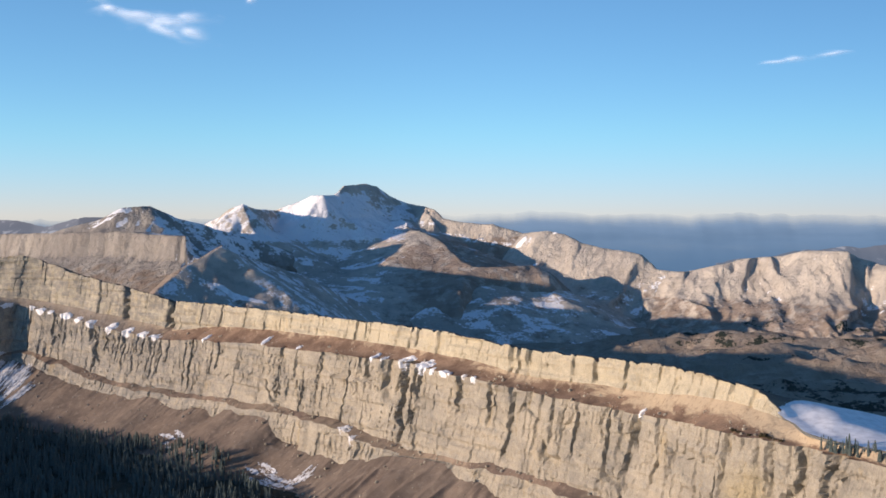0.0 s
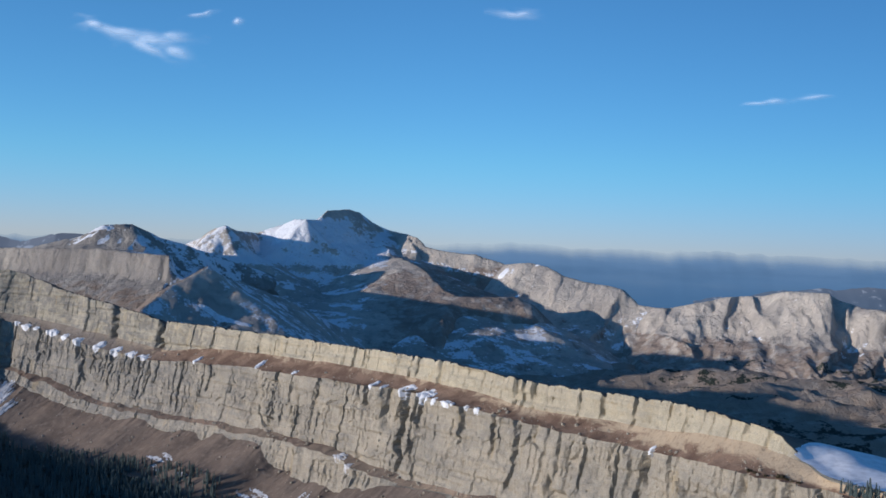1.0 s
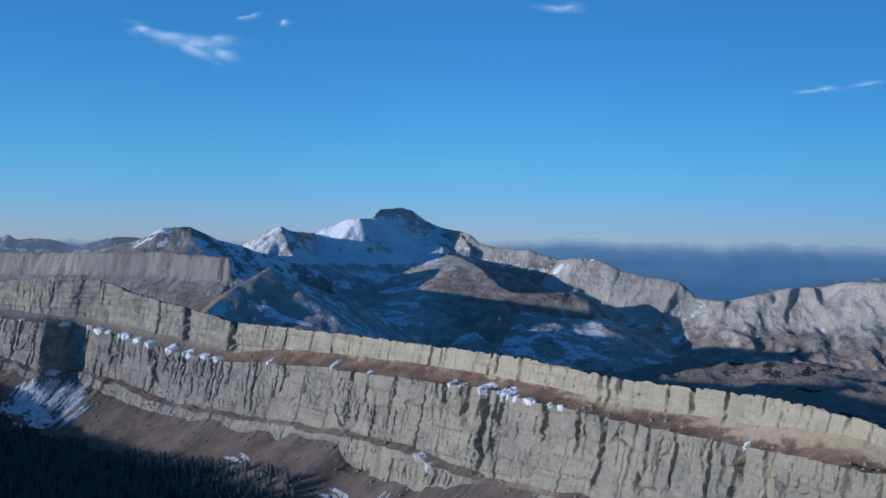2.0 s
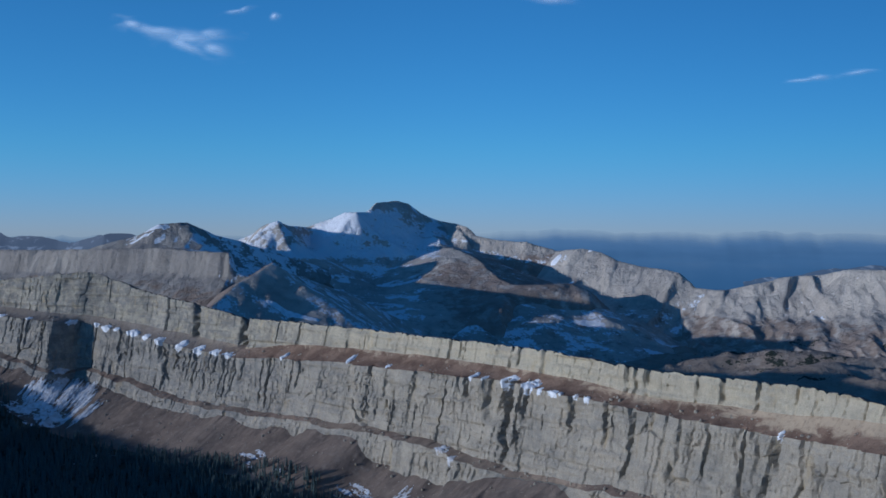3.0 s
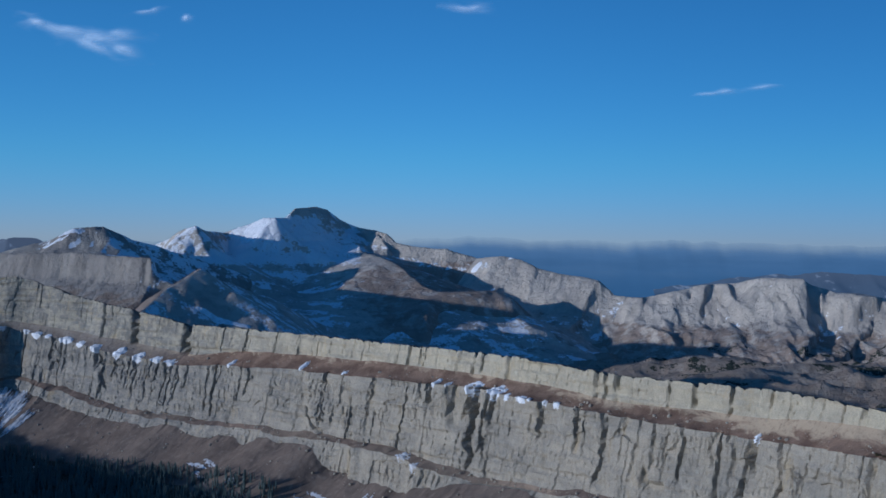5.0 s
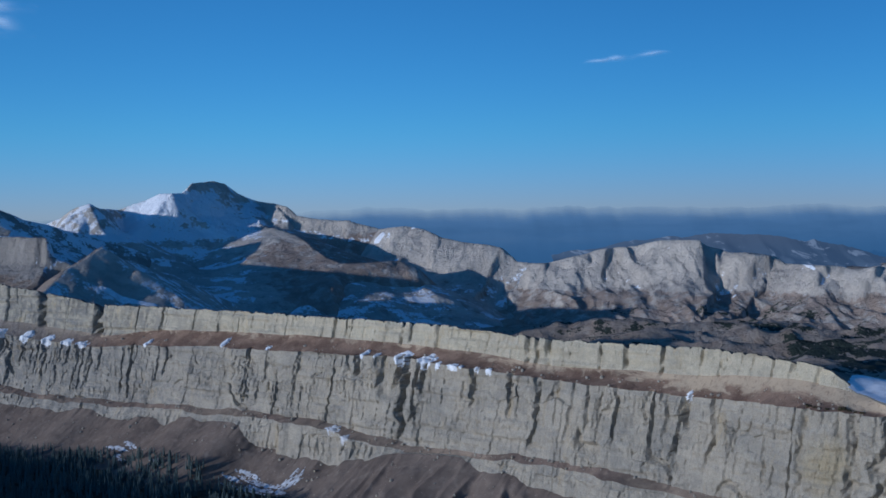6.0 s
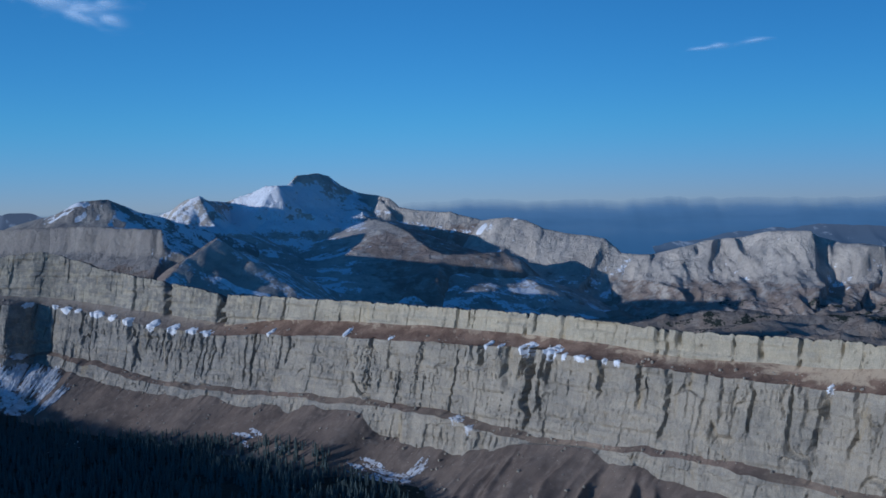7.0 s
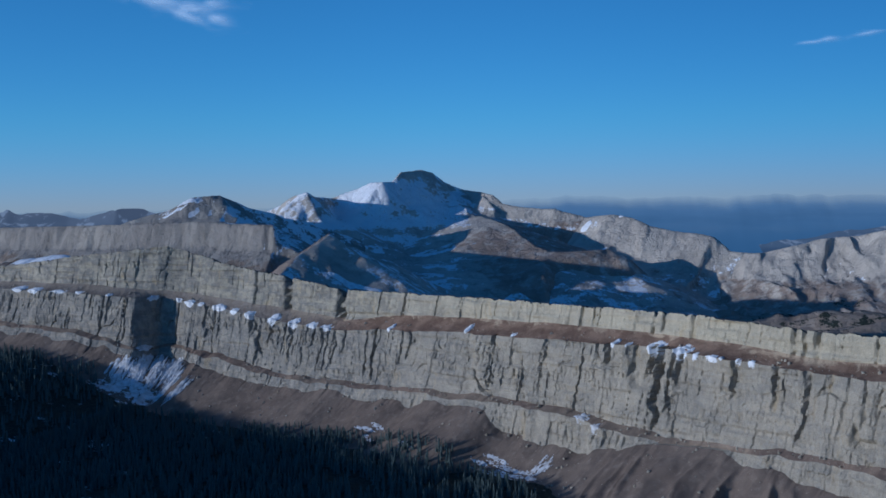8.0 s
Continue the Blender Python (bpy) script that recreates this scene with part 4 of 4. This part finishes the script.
HAZE_FAR = hazy("far_painted_haze", (0.060, 0.13, 0.23), (0.12, 0.20, 0.31), 0.78)
HAZE_MID = hazy("mid_painted_haze", (0.11, 0.155, 0.225), (0.17, 0.19, 0.235), 0.50, 0.7)
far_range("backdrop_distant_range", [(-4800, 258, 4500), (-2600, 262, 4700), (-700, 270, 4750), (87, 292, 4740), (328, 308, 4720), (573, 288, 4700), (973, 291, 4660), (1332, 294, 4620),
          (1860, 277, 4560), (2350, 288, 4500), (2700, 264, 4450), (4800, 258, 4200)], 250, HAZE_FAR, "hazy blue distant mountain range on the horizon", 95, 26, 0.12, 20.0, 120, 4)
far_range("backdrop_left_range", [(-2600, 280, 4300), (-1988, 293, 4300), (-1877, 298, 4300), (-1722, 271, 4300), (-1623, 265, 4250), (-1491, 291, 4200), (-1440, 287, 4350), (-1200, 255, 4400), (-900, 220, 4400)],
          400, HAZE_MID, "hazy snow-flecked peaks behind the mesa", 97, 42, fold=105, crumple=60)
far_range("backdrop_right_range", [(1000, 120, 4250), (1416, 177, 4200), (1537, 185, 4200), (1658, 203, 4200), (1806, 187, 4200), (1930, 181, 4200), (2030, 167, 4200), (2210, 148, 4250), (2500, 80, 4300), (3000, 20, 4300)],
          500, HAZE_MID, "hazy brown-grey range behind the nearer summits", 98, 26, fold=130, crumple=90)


# ---- snow lying on the cliff ----
surface = np.concatenate([bench_pts, face_pts[1:], ledge_pts[1:], lower_pts[1:], talus[1:]])
ROW_EDGE, ROW_FOOT, ROW_TALUS = 21, 112, 140


def drape(name, s0, row0, half_s, half_rows, thick, label, seed, ragged=0.7, grain=(0.45, 0.45), fine=3):
    """Snow laid over the cliff's surface round a place along it: an irregular patch that thins out at its rim.
    grain: the size of its lobes along the cliff and down it, as shares of its half sizes."""
    c0, c1 = column(s0 - half_s * 1.7), column(s0 + half_s * 1.7) + 1
    r0, r1 = max(0, int(row0 - half_rows * 1.7) - 1), min(len(surface) - 2, int(row0 + half_rows * 1.7) + 2)
    u, w = np.linspace(r0, r1, (r1 - r0) * fine + 1)[:, None], np.linspace(c0, c1, (c1 - c0) * (fine - 1) + 1)[None]
    iu, jw = np.minimum(u.astype(int), r1 - 1), np.minimum(w.astype(int), c1 - 1)
    fu, fw = (u - iu)[..., None], (w - jw)[..., None]
    P = (surface[iu, jw] * (1 - fw) + surface[iu, jw + 1] * fw) * (1 - fu) + (surface[iu + 1, jw] * (1 - fw) + surface[iu + 1, jw + 1] * fw) * fu
    ss, rr = np.broadcast_arrays(S[0] + w * DS, u)
    ga, gb = grain[0] * half_s, grain[1] * half_rows
    m = 0.8 - ((ss - s0) / half_s) ** 2 - ((rr - row0) / half_rows) ** 2
    m = m + ragged * (fbm(ss / ga, rr / gb, 3, seed) + 0.55 * fbm(ss / (ga * 0.22), rr / (gb * 0.22), 3, seed + 5))
    lift = thick * np.clip(m * 1.8, -0.5, 1.0)
    cols = np.minimum(jw, len(S) - 1)
    Q = P + np.stack([out_x[cols] * lift * 0.6, out_y[cols] * lift * 0.6, lift * 0.8], -1)
    k = whole(m > -0.2, len(u) // 2, w.shape[1] // 2)
    keep = k[:-1, :-1] & k[1:, :-1] & k[:-1, 1:] & k[1:, 1:]
    if keep.sum() < 6:
        return None
    return tagged(part(name, sheet(name, Q, keep=keep), SNOW if name == "snow_drift" else DIRTY_SNOW), label, "snow", group="snow on the cliff")


# drifts along the upper edge of the face: place along the cliff, row, half length, half height in rows
far_drifts = [(2386, 19, 12, 7), (2336, 19, 7, 6), (2313, 20, 9, 8), (2293, 19, 5, 5), (2257, 20, 13, 8), (2224, 20, 8, 7), (2191, 20, 9, 9), (2145, 20, 9, 10), (2107, 20, 9, 11), (2073, 20, 8, 7), (2049, 20, 8, 7)]
for n, (s0, row, hs, hr) in enumerate(far_drifts + [
        (1519, 20, 11, 13), (1483, 20, 11, 13), (1569, 18, 4, 8), (1551, 19, 3, 5), (1465, 22, 3.5, 6), (1444, 22, 9, 6), (1417, 22, 3.5, 5), (1402, 22, 4, 6), (1432, 20, 3, 3),
        (1927, 17, 4.5, 8), (1793, 15, 4.5, 9), (1716, 17, 3.5, 4), (1190, 20, 3.5, 7),
        (2473, 18, 6, 4), (2536, 19, 8, 5), (2579, 20, 15, 5), (2634, 18, 16, 9), (2676, 17, 14, 9)]):
    big = hr >= 8
    if s0 > 2040:
        hs, hr = 1.12 * hs, 1.2 * hr
    drape("snow_drift", s0, row, hs, hr, 2.2 if big else 1.3,
          "thick white snow drift on the cliff's upper edge" if big else "small dirty snow patch on the scree bench", 400 + 7 * n, 0.45 if big else 0.75)
# snow under the dark corner and on the lower ledges
for n, (s0, row, hs, hr) in enumerate([(2424, 154, 22, 14), (2392, 152, 26, 16), (2352, 154, 20, 15), (2322, 150, 20, 13), (2300, 159, 13, 14), (2268, 161, 9, 10)]):
    drape("snow_fan", s0, row, hs, hr, 0.9, "dirty streaked snow tongue on the talus below a dark corner", 601 + 13 * n, 1.2, (0.16, 0.7))
for n, (s0, row, hs, hr) in enumerate([(2392, 166, 50, 5), (2350, 171, 48, 4), (2340, 175, 44, 2.5), (2430, 170, 26, 3.5), (2400, 178, 30, 2),
                                       (1626, 156, 9, 7), (1660, 160, 30, 1.5), (1648, 163, 36, 1.3), (1668, 165.5, 36, 1.3), (1652, 168, 40, 1.3), (1664, 170.5, 38, 1.2), (1650, 173, 40, 1.2), (1690, 158, 20, 1.3), (1700, 162, 18, 1.0), (1886, 160, 12, 1.3), (1900, 163, 20, 1.1), (1880, 166, 16, 1.0), (1800, 168, 14, 1.4)]):
    drape("snow_streak", s0, row, hs, hr, 0.5, "thin streaky shaded snow at the foot of the talus", 702 + 11 * n, 1.6, (0.3, 0.3))
drape("snow_patch", 2398, 116, 16, 7, 1.2, "snow strip on the ledge under a dark corner", 603, 0.9)
drape("snow_patch", 1600, 118, 9, 5, 0.8, "dirty snow remnant on the rubble ledge", 607, 1.0)
drape("snow_patch", 1575, 122, 7, 6, 0.8, "dirty snow remnant on the rubble ledge", 608, 1.0)

# the open snowfield on the dip slope past the end of the caprock
def on_bench(share):
    return lay(l_rim[0] + (l_edge[0] - l_rim[0]) * share, rim + (edge - rim) * share + 0.4, 1 - share)


field_o = np.r_[np.arange(-22, 60, 4), np.arange(60, 190, 8)]
field = np.array([back_line(max(0.0, float(o))) if o >= 0 else on_bench(-o / 22 * 0.96) for o in field_o])
fs, fo = np.meshgrid(S, field_o)
fm = 1.2 - step(1040, 1068, fs - 0.5 * np.maximum(0, fo) + 1.3 * np.maximum(0, -fo)) * 2.2 + 0.10 * fbm(fs / 30, fo / 30, 3, 611) - 0.5 * step(-14, -22, fo)
field[..., 2] += np.clip(fm, -0.4, 0.5) * 1.2
fk = (fm > -0.1) & (fo > -3) & (fs > 705) & (fs < 1120)
tagged(part("snowfield", sheet("snowfield", field, keep=fk[:-1, :-1] & fk[1:, :-1] & fk[:-1, 1:] & fk[1:, 1:]), SNOW), "smooth shaded snowfield on the slope behind the cliff end", "snow")


shoulder_o = np.arange(4, 70, 3.0)
shoulder = np.array([back_line(float(o)) for o in shoulder_o])
hs, ho = np.meshgrid(S, shoulder_o)
hm = 0.9 - ((hs - 2690) / 85) ** 2 - ((ho - 34) / 26) ** 2 + 0.7 * fbm(hs / 26, ho / 12, 4, 615)
shoulder[..., 2] += np.clip(hm, -0.4, 0.6)
hk = whole(hm > 0, 11, column(2690))
tagged(part("snowfield", sheet("snowfield", shoulder, keep=hk[:-1, :-1] & hk[1:, :-1] & hk[:-1, 1:] & hk[1:, 1:]), SNOW), "white snowfield on the shoulder behind the far rim", "snow")


# ---- trees ----
def spruce_meshes(seed, n=7, pace=1.0):
    """Trunk and crown of a mountain spruce, 1 m high: rings of drooping ragged boughs round a spire."""
    rng = random.Random(seed)
    bm = bmesh.new()
    bmesh.ops.create_cone(bm, cap_ends=True, segments=6, radius1=0.018, radius2=0.004, depth=1.0, matrix=Matrix.Translation((0, 0, 0.5)))
    trunk = bpy.data.meshes.new("trunk")
    bm.to_mesh(trunk)
    bm.free()
    bm = bmesh.new()
    z, girth = 0.08, rng.uniform(0.12, 0.17)
    while z < 0.96:
        r = girth * (1.02 - z) ** 0.8 * rng.uniform(0.8, 1.15) + 0.012
        tall, turn = (0.13 + 0.05 * rng.random()) * pace, rng.uniform(0, 6.3)
        top = bm.verts.new((rng.uniform(-0.006, 0.006), rng.uniform(-0.006, 0.006), min(1.0, z + tall)))
        ring = []
        for k in range(n * 2):
            a = turn + math.pi * k / n
            q = r * (rng.uniform(0.85, 1.2) if k % 2 else rng.uniform(0.45, 0.65))
            ring.append(bm.verts.new((q * math.cos(a), q * math.sin(a), z - (0.02 if k % 2 else -0.02) + rng.uniform(-0.012, 0.012))))
        for k in range(n * 2):
            bm.faces.new((ring[k], ring[(k + 1) % (n * 2)], top))
        z += tall * rng.uniform(0.45, 0.6)
    crown = bpy.data.meshes.new("crown")
    bm.to_mesh(crown)
    bm.free()
    return trunk, crown


SPRUCE = [spruce_meshes(k) for k in range(5)]
PLAIN_SPRUCE = [spruce_meshes(k + 20, 4, 1.45) for k in range(5)]


def spruce(x, y, z, tall, turn, kind, label, group):
    trunk, crown = SPRUCE[kind]
    tree = new("spruce_tree")
    tree.matrix_world = pose(x, y, z - 0.3, 0, 0, turn) @ Matrix.Diagonal((tall * (0.9 + 0.08 * kind), tall * (0.9 + 0.08 * kind), tall, 1))
    part("trunk", trunk, BARK, tree)
    part("crown", crown, NEEDLES, tree)
    return tagged(tree, label, "tree", group)


def ground_at(x, y):
    """The height of the ground sheet, read off its grid."""
    i, j = int(np.searchsorted(gy, y)) - 1, int(np.searchsorted(gx, x)) - 1
    v, u = (y - gy[i]) / (gy[i + 1] - gy[i]), (x - gx[j]) / (gx[j + 1] - gx[j])
    return float((GZ[i, j] * (1 - u) + GZ[i, j + 1] * u) * (1 - v) + (GZ[i + 1, j] * (1 - u) + GZ[i + 1, j + 1] * u) * v)


def stand_at(s0, o):
    """A place on the slope o metres out from the foot of the lower step."""
    c = column(s0)
    r = np.interp(o, TALUS_OFF, np.arange(len(TALUS_OFF)))
    if o < TALUS_OFF[-1] - 1:
        p = talus[int(r), c] + (talus[int(r) + 1, c] - talus[int(r), c]) * (r - int(r))
        return p[0], p[1], max(p[2], ground_at(p[0], p[1]))
    x, y = calm_x[c] + out_x[c] * (lowf_o[c] + o), calm_y[c] + out_y[c] * (lowf_o[c] + o)
    return x, y, ground_at(x, y)


rng = random.Random(5)
wood_edge = [(1440, 130), (1560, 100), (1610, 80), (1660, 64), (1726, 55), (1800, 57), (1900, 55), (2008, 66), (2055, 80), (2150, 82), (2218, 82), (2300, 116), (2380, 122), (2430, 92), (2458, 40), (2600, 34), (2900, 34)]
far_trees, count = [], 0
dice = np.random.RandomState(5)
all_s = dice.uniform(1440, 2850, 13000)
lim = np.interp(all_s, *zip(*wood_edge)) + 12 * fbm(all_s / 35, 0.5, 3, 71)
all_o = lim + dice.random_sample(13000) ** 1.25 * 420
clear = fbm(all_s / 45, all_o / 30, 2, 77) + np.minimum(0, (all_o - lim - 30) / 40)
stay = (clear < 0.30) & ((all_o - lim > 40) | (dice.random_sample(13000) > 0.55))
for depth, s0, o in sorted(zip((all_o - lim)[stay], all_s[stay], all_o[stay])):
    x, y, z = stand_at(s0, o)
    tall = rng.uniform(9, 17) * (0.8 if depth < 8 else 1.0)
    if count < 300 and 1500 < s0 < 2700 and depth < 60 and rng.random() < 0.5:
        spruce(x, y, z, tall, rng.uniform(0, 360), rng.randrange(5), "dark narrow spruce at the edge of the shaded wood", "spruces at the wood's edge")
        count += 1
    else:
        far_trees.append((x, y, z, tall, rng.uniform(0, 6.28), rng.randrange(5)))
clump = random.Random(9)
for s0, o, tall in [(clump.uniform(880, 1002), clump.uniform(2, 12), clump.uniform(6, 13)) for _ in range(34)] + [(994, 6, 9), (990, 3, 6), (986, 9, 7), (982, 4, 8), (978, 5, 14), (975, 8, 7), (971, 3, 11), (968, 10, 8), (964, 5, 9), (960, 7, 10), (955, 4, 8), (950, 6, 11), (945, 8, 9), (938, 5, 8), (930, 7, 10), (922, 4, 9),
                    (915, 8, 11), (905, 5, 9)]:
    c = column(s0)
    p = lay(-float(o), edge)[c]
    spruce(p[0], p[1], edge[c] + (rim[c] - edge[c]) * o / 30 + 0.3, tall, s0 * 7 % 360, int(s0) % 5, "dark spruce on the snowy cliff top", "spruces on the cliff top")


def wood(name, trees, label):
    """A far stand of trees too many to count, joined."""
    verts, faces, base = [], [], 0
    shapes = []
    for trunk, crown in PLAIN_SPRUCE:
        v = np.array([p.co[:] for p in crown.vertices])
        f = np.array([p.vertices[:] for p in crown.polygons])
        shapes.append((v, f))
    for x, y, z, tall, turn, kind in trees:
        v, f = shapes[kind]
        c, n = math.cos(turn), math.sin(turn)
        verts.append(np.stack([x + tall * (c * v[:, 0] - n * v[:, 1]), y + tall * (n * v[:, 0] + c * v[:, 1]), z - 0.3 + tall * v[:, 2]], -1))
        faces.append(f + base)
        base += len(v)
    ob = part(name, raw_mesh(name, np.concatenate(verts), np.concatenate(faces), False), NEEDLES)
    return tagged(ob, label, "wood", kind="stuff")


wood("spruce_wood", far_trees, "dense dark spruce wood below the talus")

# low juniper on the end of the bench
JUNIPER = plain("dark_juniper", (0.030, 0.028, 0.016), (0.07, 0.055, 0.03), 1.2)


def shrub(x, y, z, size, seed):
    rng = random.Random(seed)
    bm = bmesh.new()
    for _ in range(26):
        a, r = rng.uniform(0, 6.28), size * rng.random() ** 0.5
        m = Matrix.Translation((r * math.cos(a), r * math.sin(a), size * rng.uniform(0.1, 0.7))) @ Matrix.Diagonal((*(size * rng.uniform(0.15, 0.32) for _ in range(3)), 1))
        bmesh.ops.create_icosphere(bm, subdivisions=1, radius=1.0, matrix=m)
    for v in bm.verts:
        v.co += Vector((rng.uniform(-1, 1), rng.uniform(-1, 1), rng.uniform(-1, 1))) * size * 0.06
    ob = part("juniper_shrub", bm, JUNIPER)
    ob.location = (x, y, z)
    tagged(ob, "low dark juniper bush on the tan bench end", "shrub", "junipers on the bench")


for n, (s0, o, size) in enumerate([(1070, 3, 2.2), (1066, 4, 1.5), (1056, 4, 1.6), (1046, 5, 3.0), (1041, 5, 1.8), (1036, 4, 1.4), (1030, 5, 1.6), (1062, 3, 1.2)]):
    c = column(s0)
    r = ROW_EDGE - 1 - int(o / 1.4)
    p = surface[r, c]
    shrub(p[0], p[1], p[2] - 0.3, size, 800 + n)

# ---- clouds ----
def cloud_stuff():
    s = Shader("thin_cloud")
    thick, _, _, _ = s.cover()
    wisp = s.grain(0.007, (0.5, 0.0, 1.8), 5, 0.8, 0.55)
    alpha = s.ramp(s.math("ADD", thick, s.math("SUBTRACT", s.math("MULTIPLY", wisp, 1.6), 0.8)), 0.05, 1.4, 0.0, 0.52)
    s.put(s.bsdf.inputs["Alpha"], alpha)
    # faint glow in place of sunlight scattered by the wisps
    s.put(s.bsdf.inputs["Emission Color"], (0.75, 0.85, 1.0, 1))
    s.bsdf.inputs["Emission Strength"].default_value = 0.45
    return s.done(s.mix(0.0, (0.9, 0.9, 0.9), (1, 1, 1)), 1.0)


CLOUD = cloud_stuff()


def cloud(x, z, lobes, seed, away=4850, dense=1.0):
    """A wisp: a shallow lens of vapour built from soft lobes (dx, dz, half length, half height, rise)."""
    wide, high = max(abs(l[0]) + l[2] for l in lobes) * 1.3, max(abs(l[1]) + l[3] + abs(l[4]) * l[2] for l in lobes) * 1.5
    U, V = np.meshgrid(np.linspace(-wide, wide, 90), np.linspace(-high, high, 40))
    thick = np.zeros_like(U)
    for dx, dz, a, b, rise in lobes:
        u = U - dx
        v = V - dz - rise * u + 0.25 * b * fbm(U / 60, V / 60, 2, seed)
        thick = np.maximum(thick, np.exp(-(u / a) ** 2 * 1.3 - (v / b) ** 2))
    thick = thick * dense
    rows = np.stack([x + U, away - 30 * thick, z + V], -1)
    keep = thick > 0.02
    ob = part("cloud", sheet("cloud", rows, cover=np.stack([thick, thick, thick, np.ones_like(U)], -1), keep=keep[:-1, :-1] | keep[1:, 1:]), CLOUD)
    ob.visible_shadow = False
    return tagged(ob, "thin white wisp of cloud in a clear sky", "cloud", "clouds", "")


cloud(-1372, 1178, [(-70, 25, 190, 30, -0.20), (50, -2, 140, 40, -0.12), (150, 14, 90, 26, 0.02), (165, -48, 80, 30, -0.25), (-200, 60, 60, 22, -0.3), (40, -40, 110, 30, -0.35)], 901)
cloud(-1110, 1297, [(0, 0, 85, 14, 0.15), (30, 6, 40, 18, 0.1)], 902)
cloud(-940, 1271, [(0, 0, 28, 18, 0.0)], 903)
cloud(300, 1345, [(0, 0, 110, 18, -0.05), (30, 6, 70, 20, 0.05)], 904)
cloud(1336, 951, [(-20, -4, 112, 10, 0.13), (50, 8, 58, 13, 0.1)], 905, 4560, 0.75)
cloud(1557, 982, [(0, 0, 76, 11, 0.14)], 906, 4560, 0.75)


# ---- loose rock ----
def boulder_mesh(seed):
    """An angular block with broken corners, about 1 m across."""
    rng = random.Random(seed)
    bm = bmesh.new()
    bmesh.ops.create_icosphere(bm, subdivisions=1, radius=0.55)
    squash = [rng.uniform(0.7, 1.2) for _ in range(3)]
    for v in bm.verts:
        v.co = Vector(round(c * 2.2 + rng.uniform(-0.25, 0.25), 1) / 2.2 * k for c, k in zip(v.co, squash))
    me = bpy.data.meshes.new("boulder")
    bm.to_mesh(me)
    bm.free()
    me.materials.append(FACE)
    return me


ROCKS = [boulder_mesh(k) for k in range(6)]
dice = np.random.RandomState(8)
stones, big_count = [], 0
for _ in range(2600):
    s0, row = dice.uniform(1000, 2800), int(dice.choice([dice.randint(8, 21), dice.randint(113, 121), dice.randint(140, 188), dice.randint(140, 175)]))
    if fbm(np.array([s0 / 26]), np.array([row / 9.0]), 2, 88)[0] < -0.05:
        continue
    size = 0.6 + 3.2 * dice.random_sample() ** 4
    p = surface[row, column(s0)]
    if size > 2.0 and big_count < 90:
        big_count += 1
        ob = new("boulder", ROCKS[dice.randint(6)])
        ob.matrix_world = Matrix.Translation((p[0], p[1], p[2] + 0.15 * size)) @ pose(0, 0, 0, *dice.uniform(0, 360, 3)) @ Matrix.Scale(size, 4)
        tagged(ob, "pale angular boulder fallen from the cliff", "boulder", "fallen boulders")
    else:
        stones.append((p, size, dice.uniform(0, 6.28), dice.randint(6)))
shapes = [(np.array([v.co[:] for v in m.vertices]), np.array([f.vertices[:] for f in m.polygons])) for m in ROCKS]
verts, faces, base = [], [], 0
for p, size, turn, kind in stones:
    v, f = shapes[kind]
    c, n = math.cos(turn), math.sin(turn)
    verts.append(np.stack([p[0] + size * (c * v[:, 0] - n * v[:, 1]), p[1] + size * (n * v[:, 0] + c * v[:, 1]), p[2] + size * (v[:, 2] + 0.15)], -1))
    faces.append(f + base)
    base += len(v)
tagged(part("rubble", raw_mesh("rubble", np.concatenate(verts), np.concatenate(faces), False), FACE), "scattered pale rubble on the bench and talus", "rubble", kind="stuff")
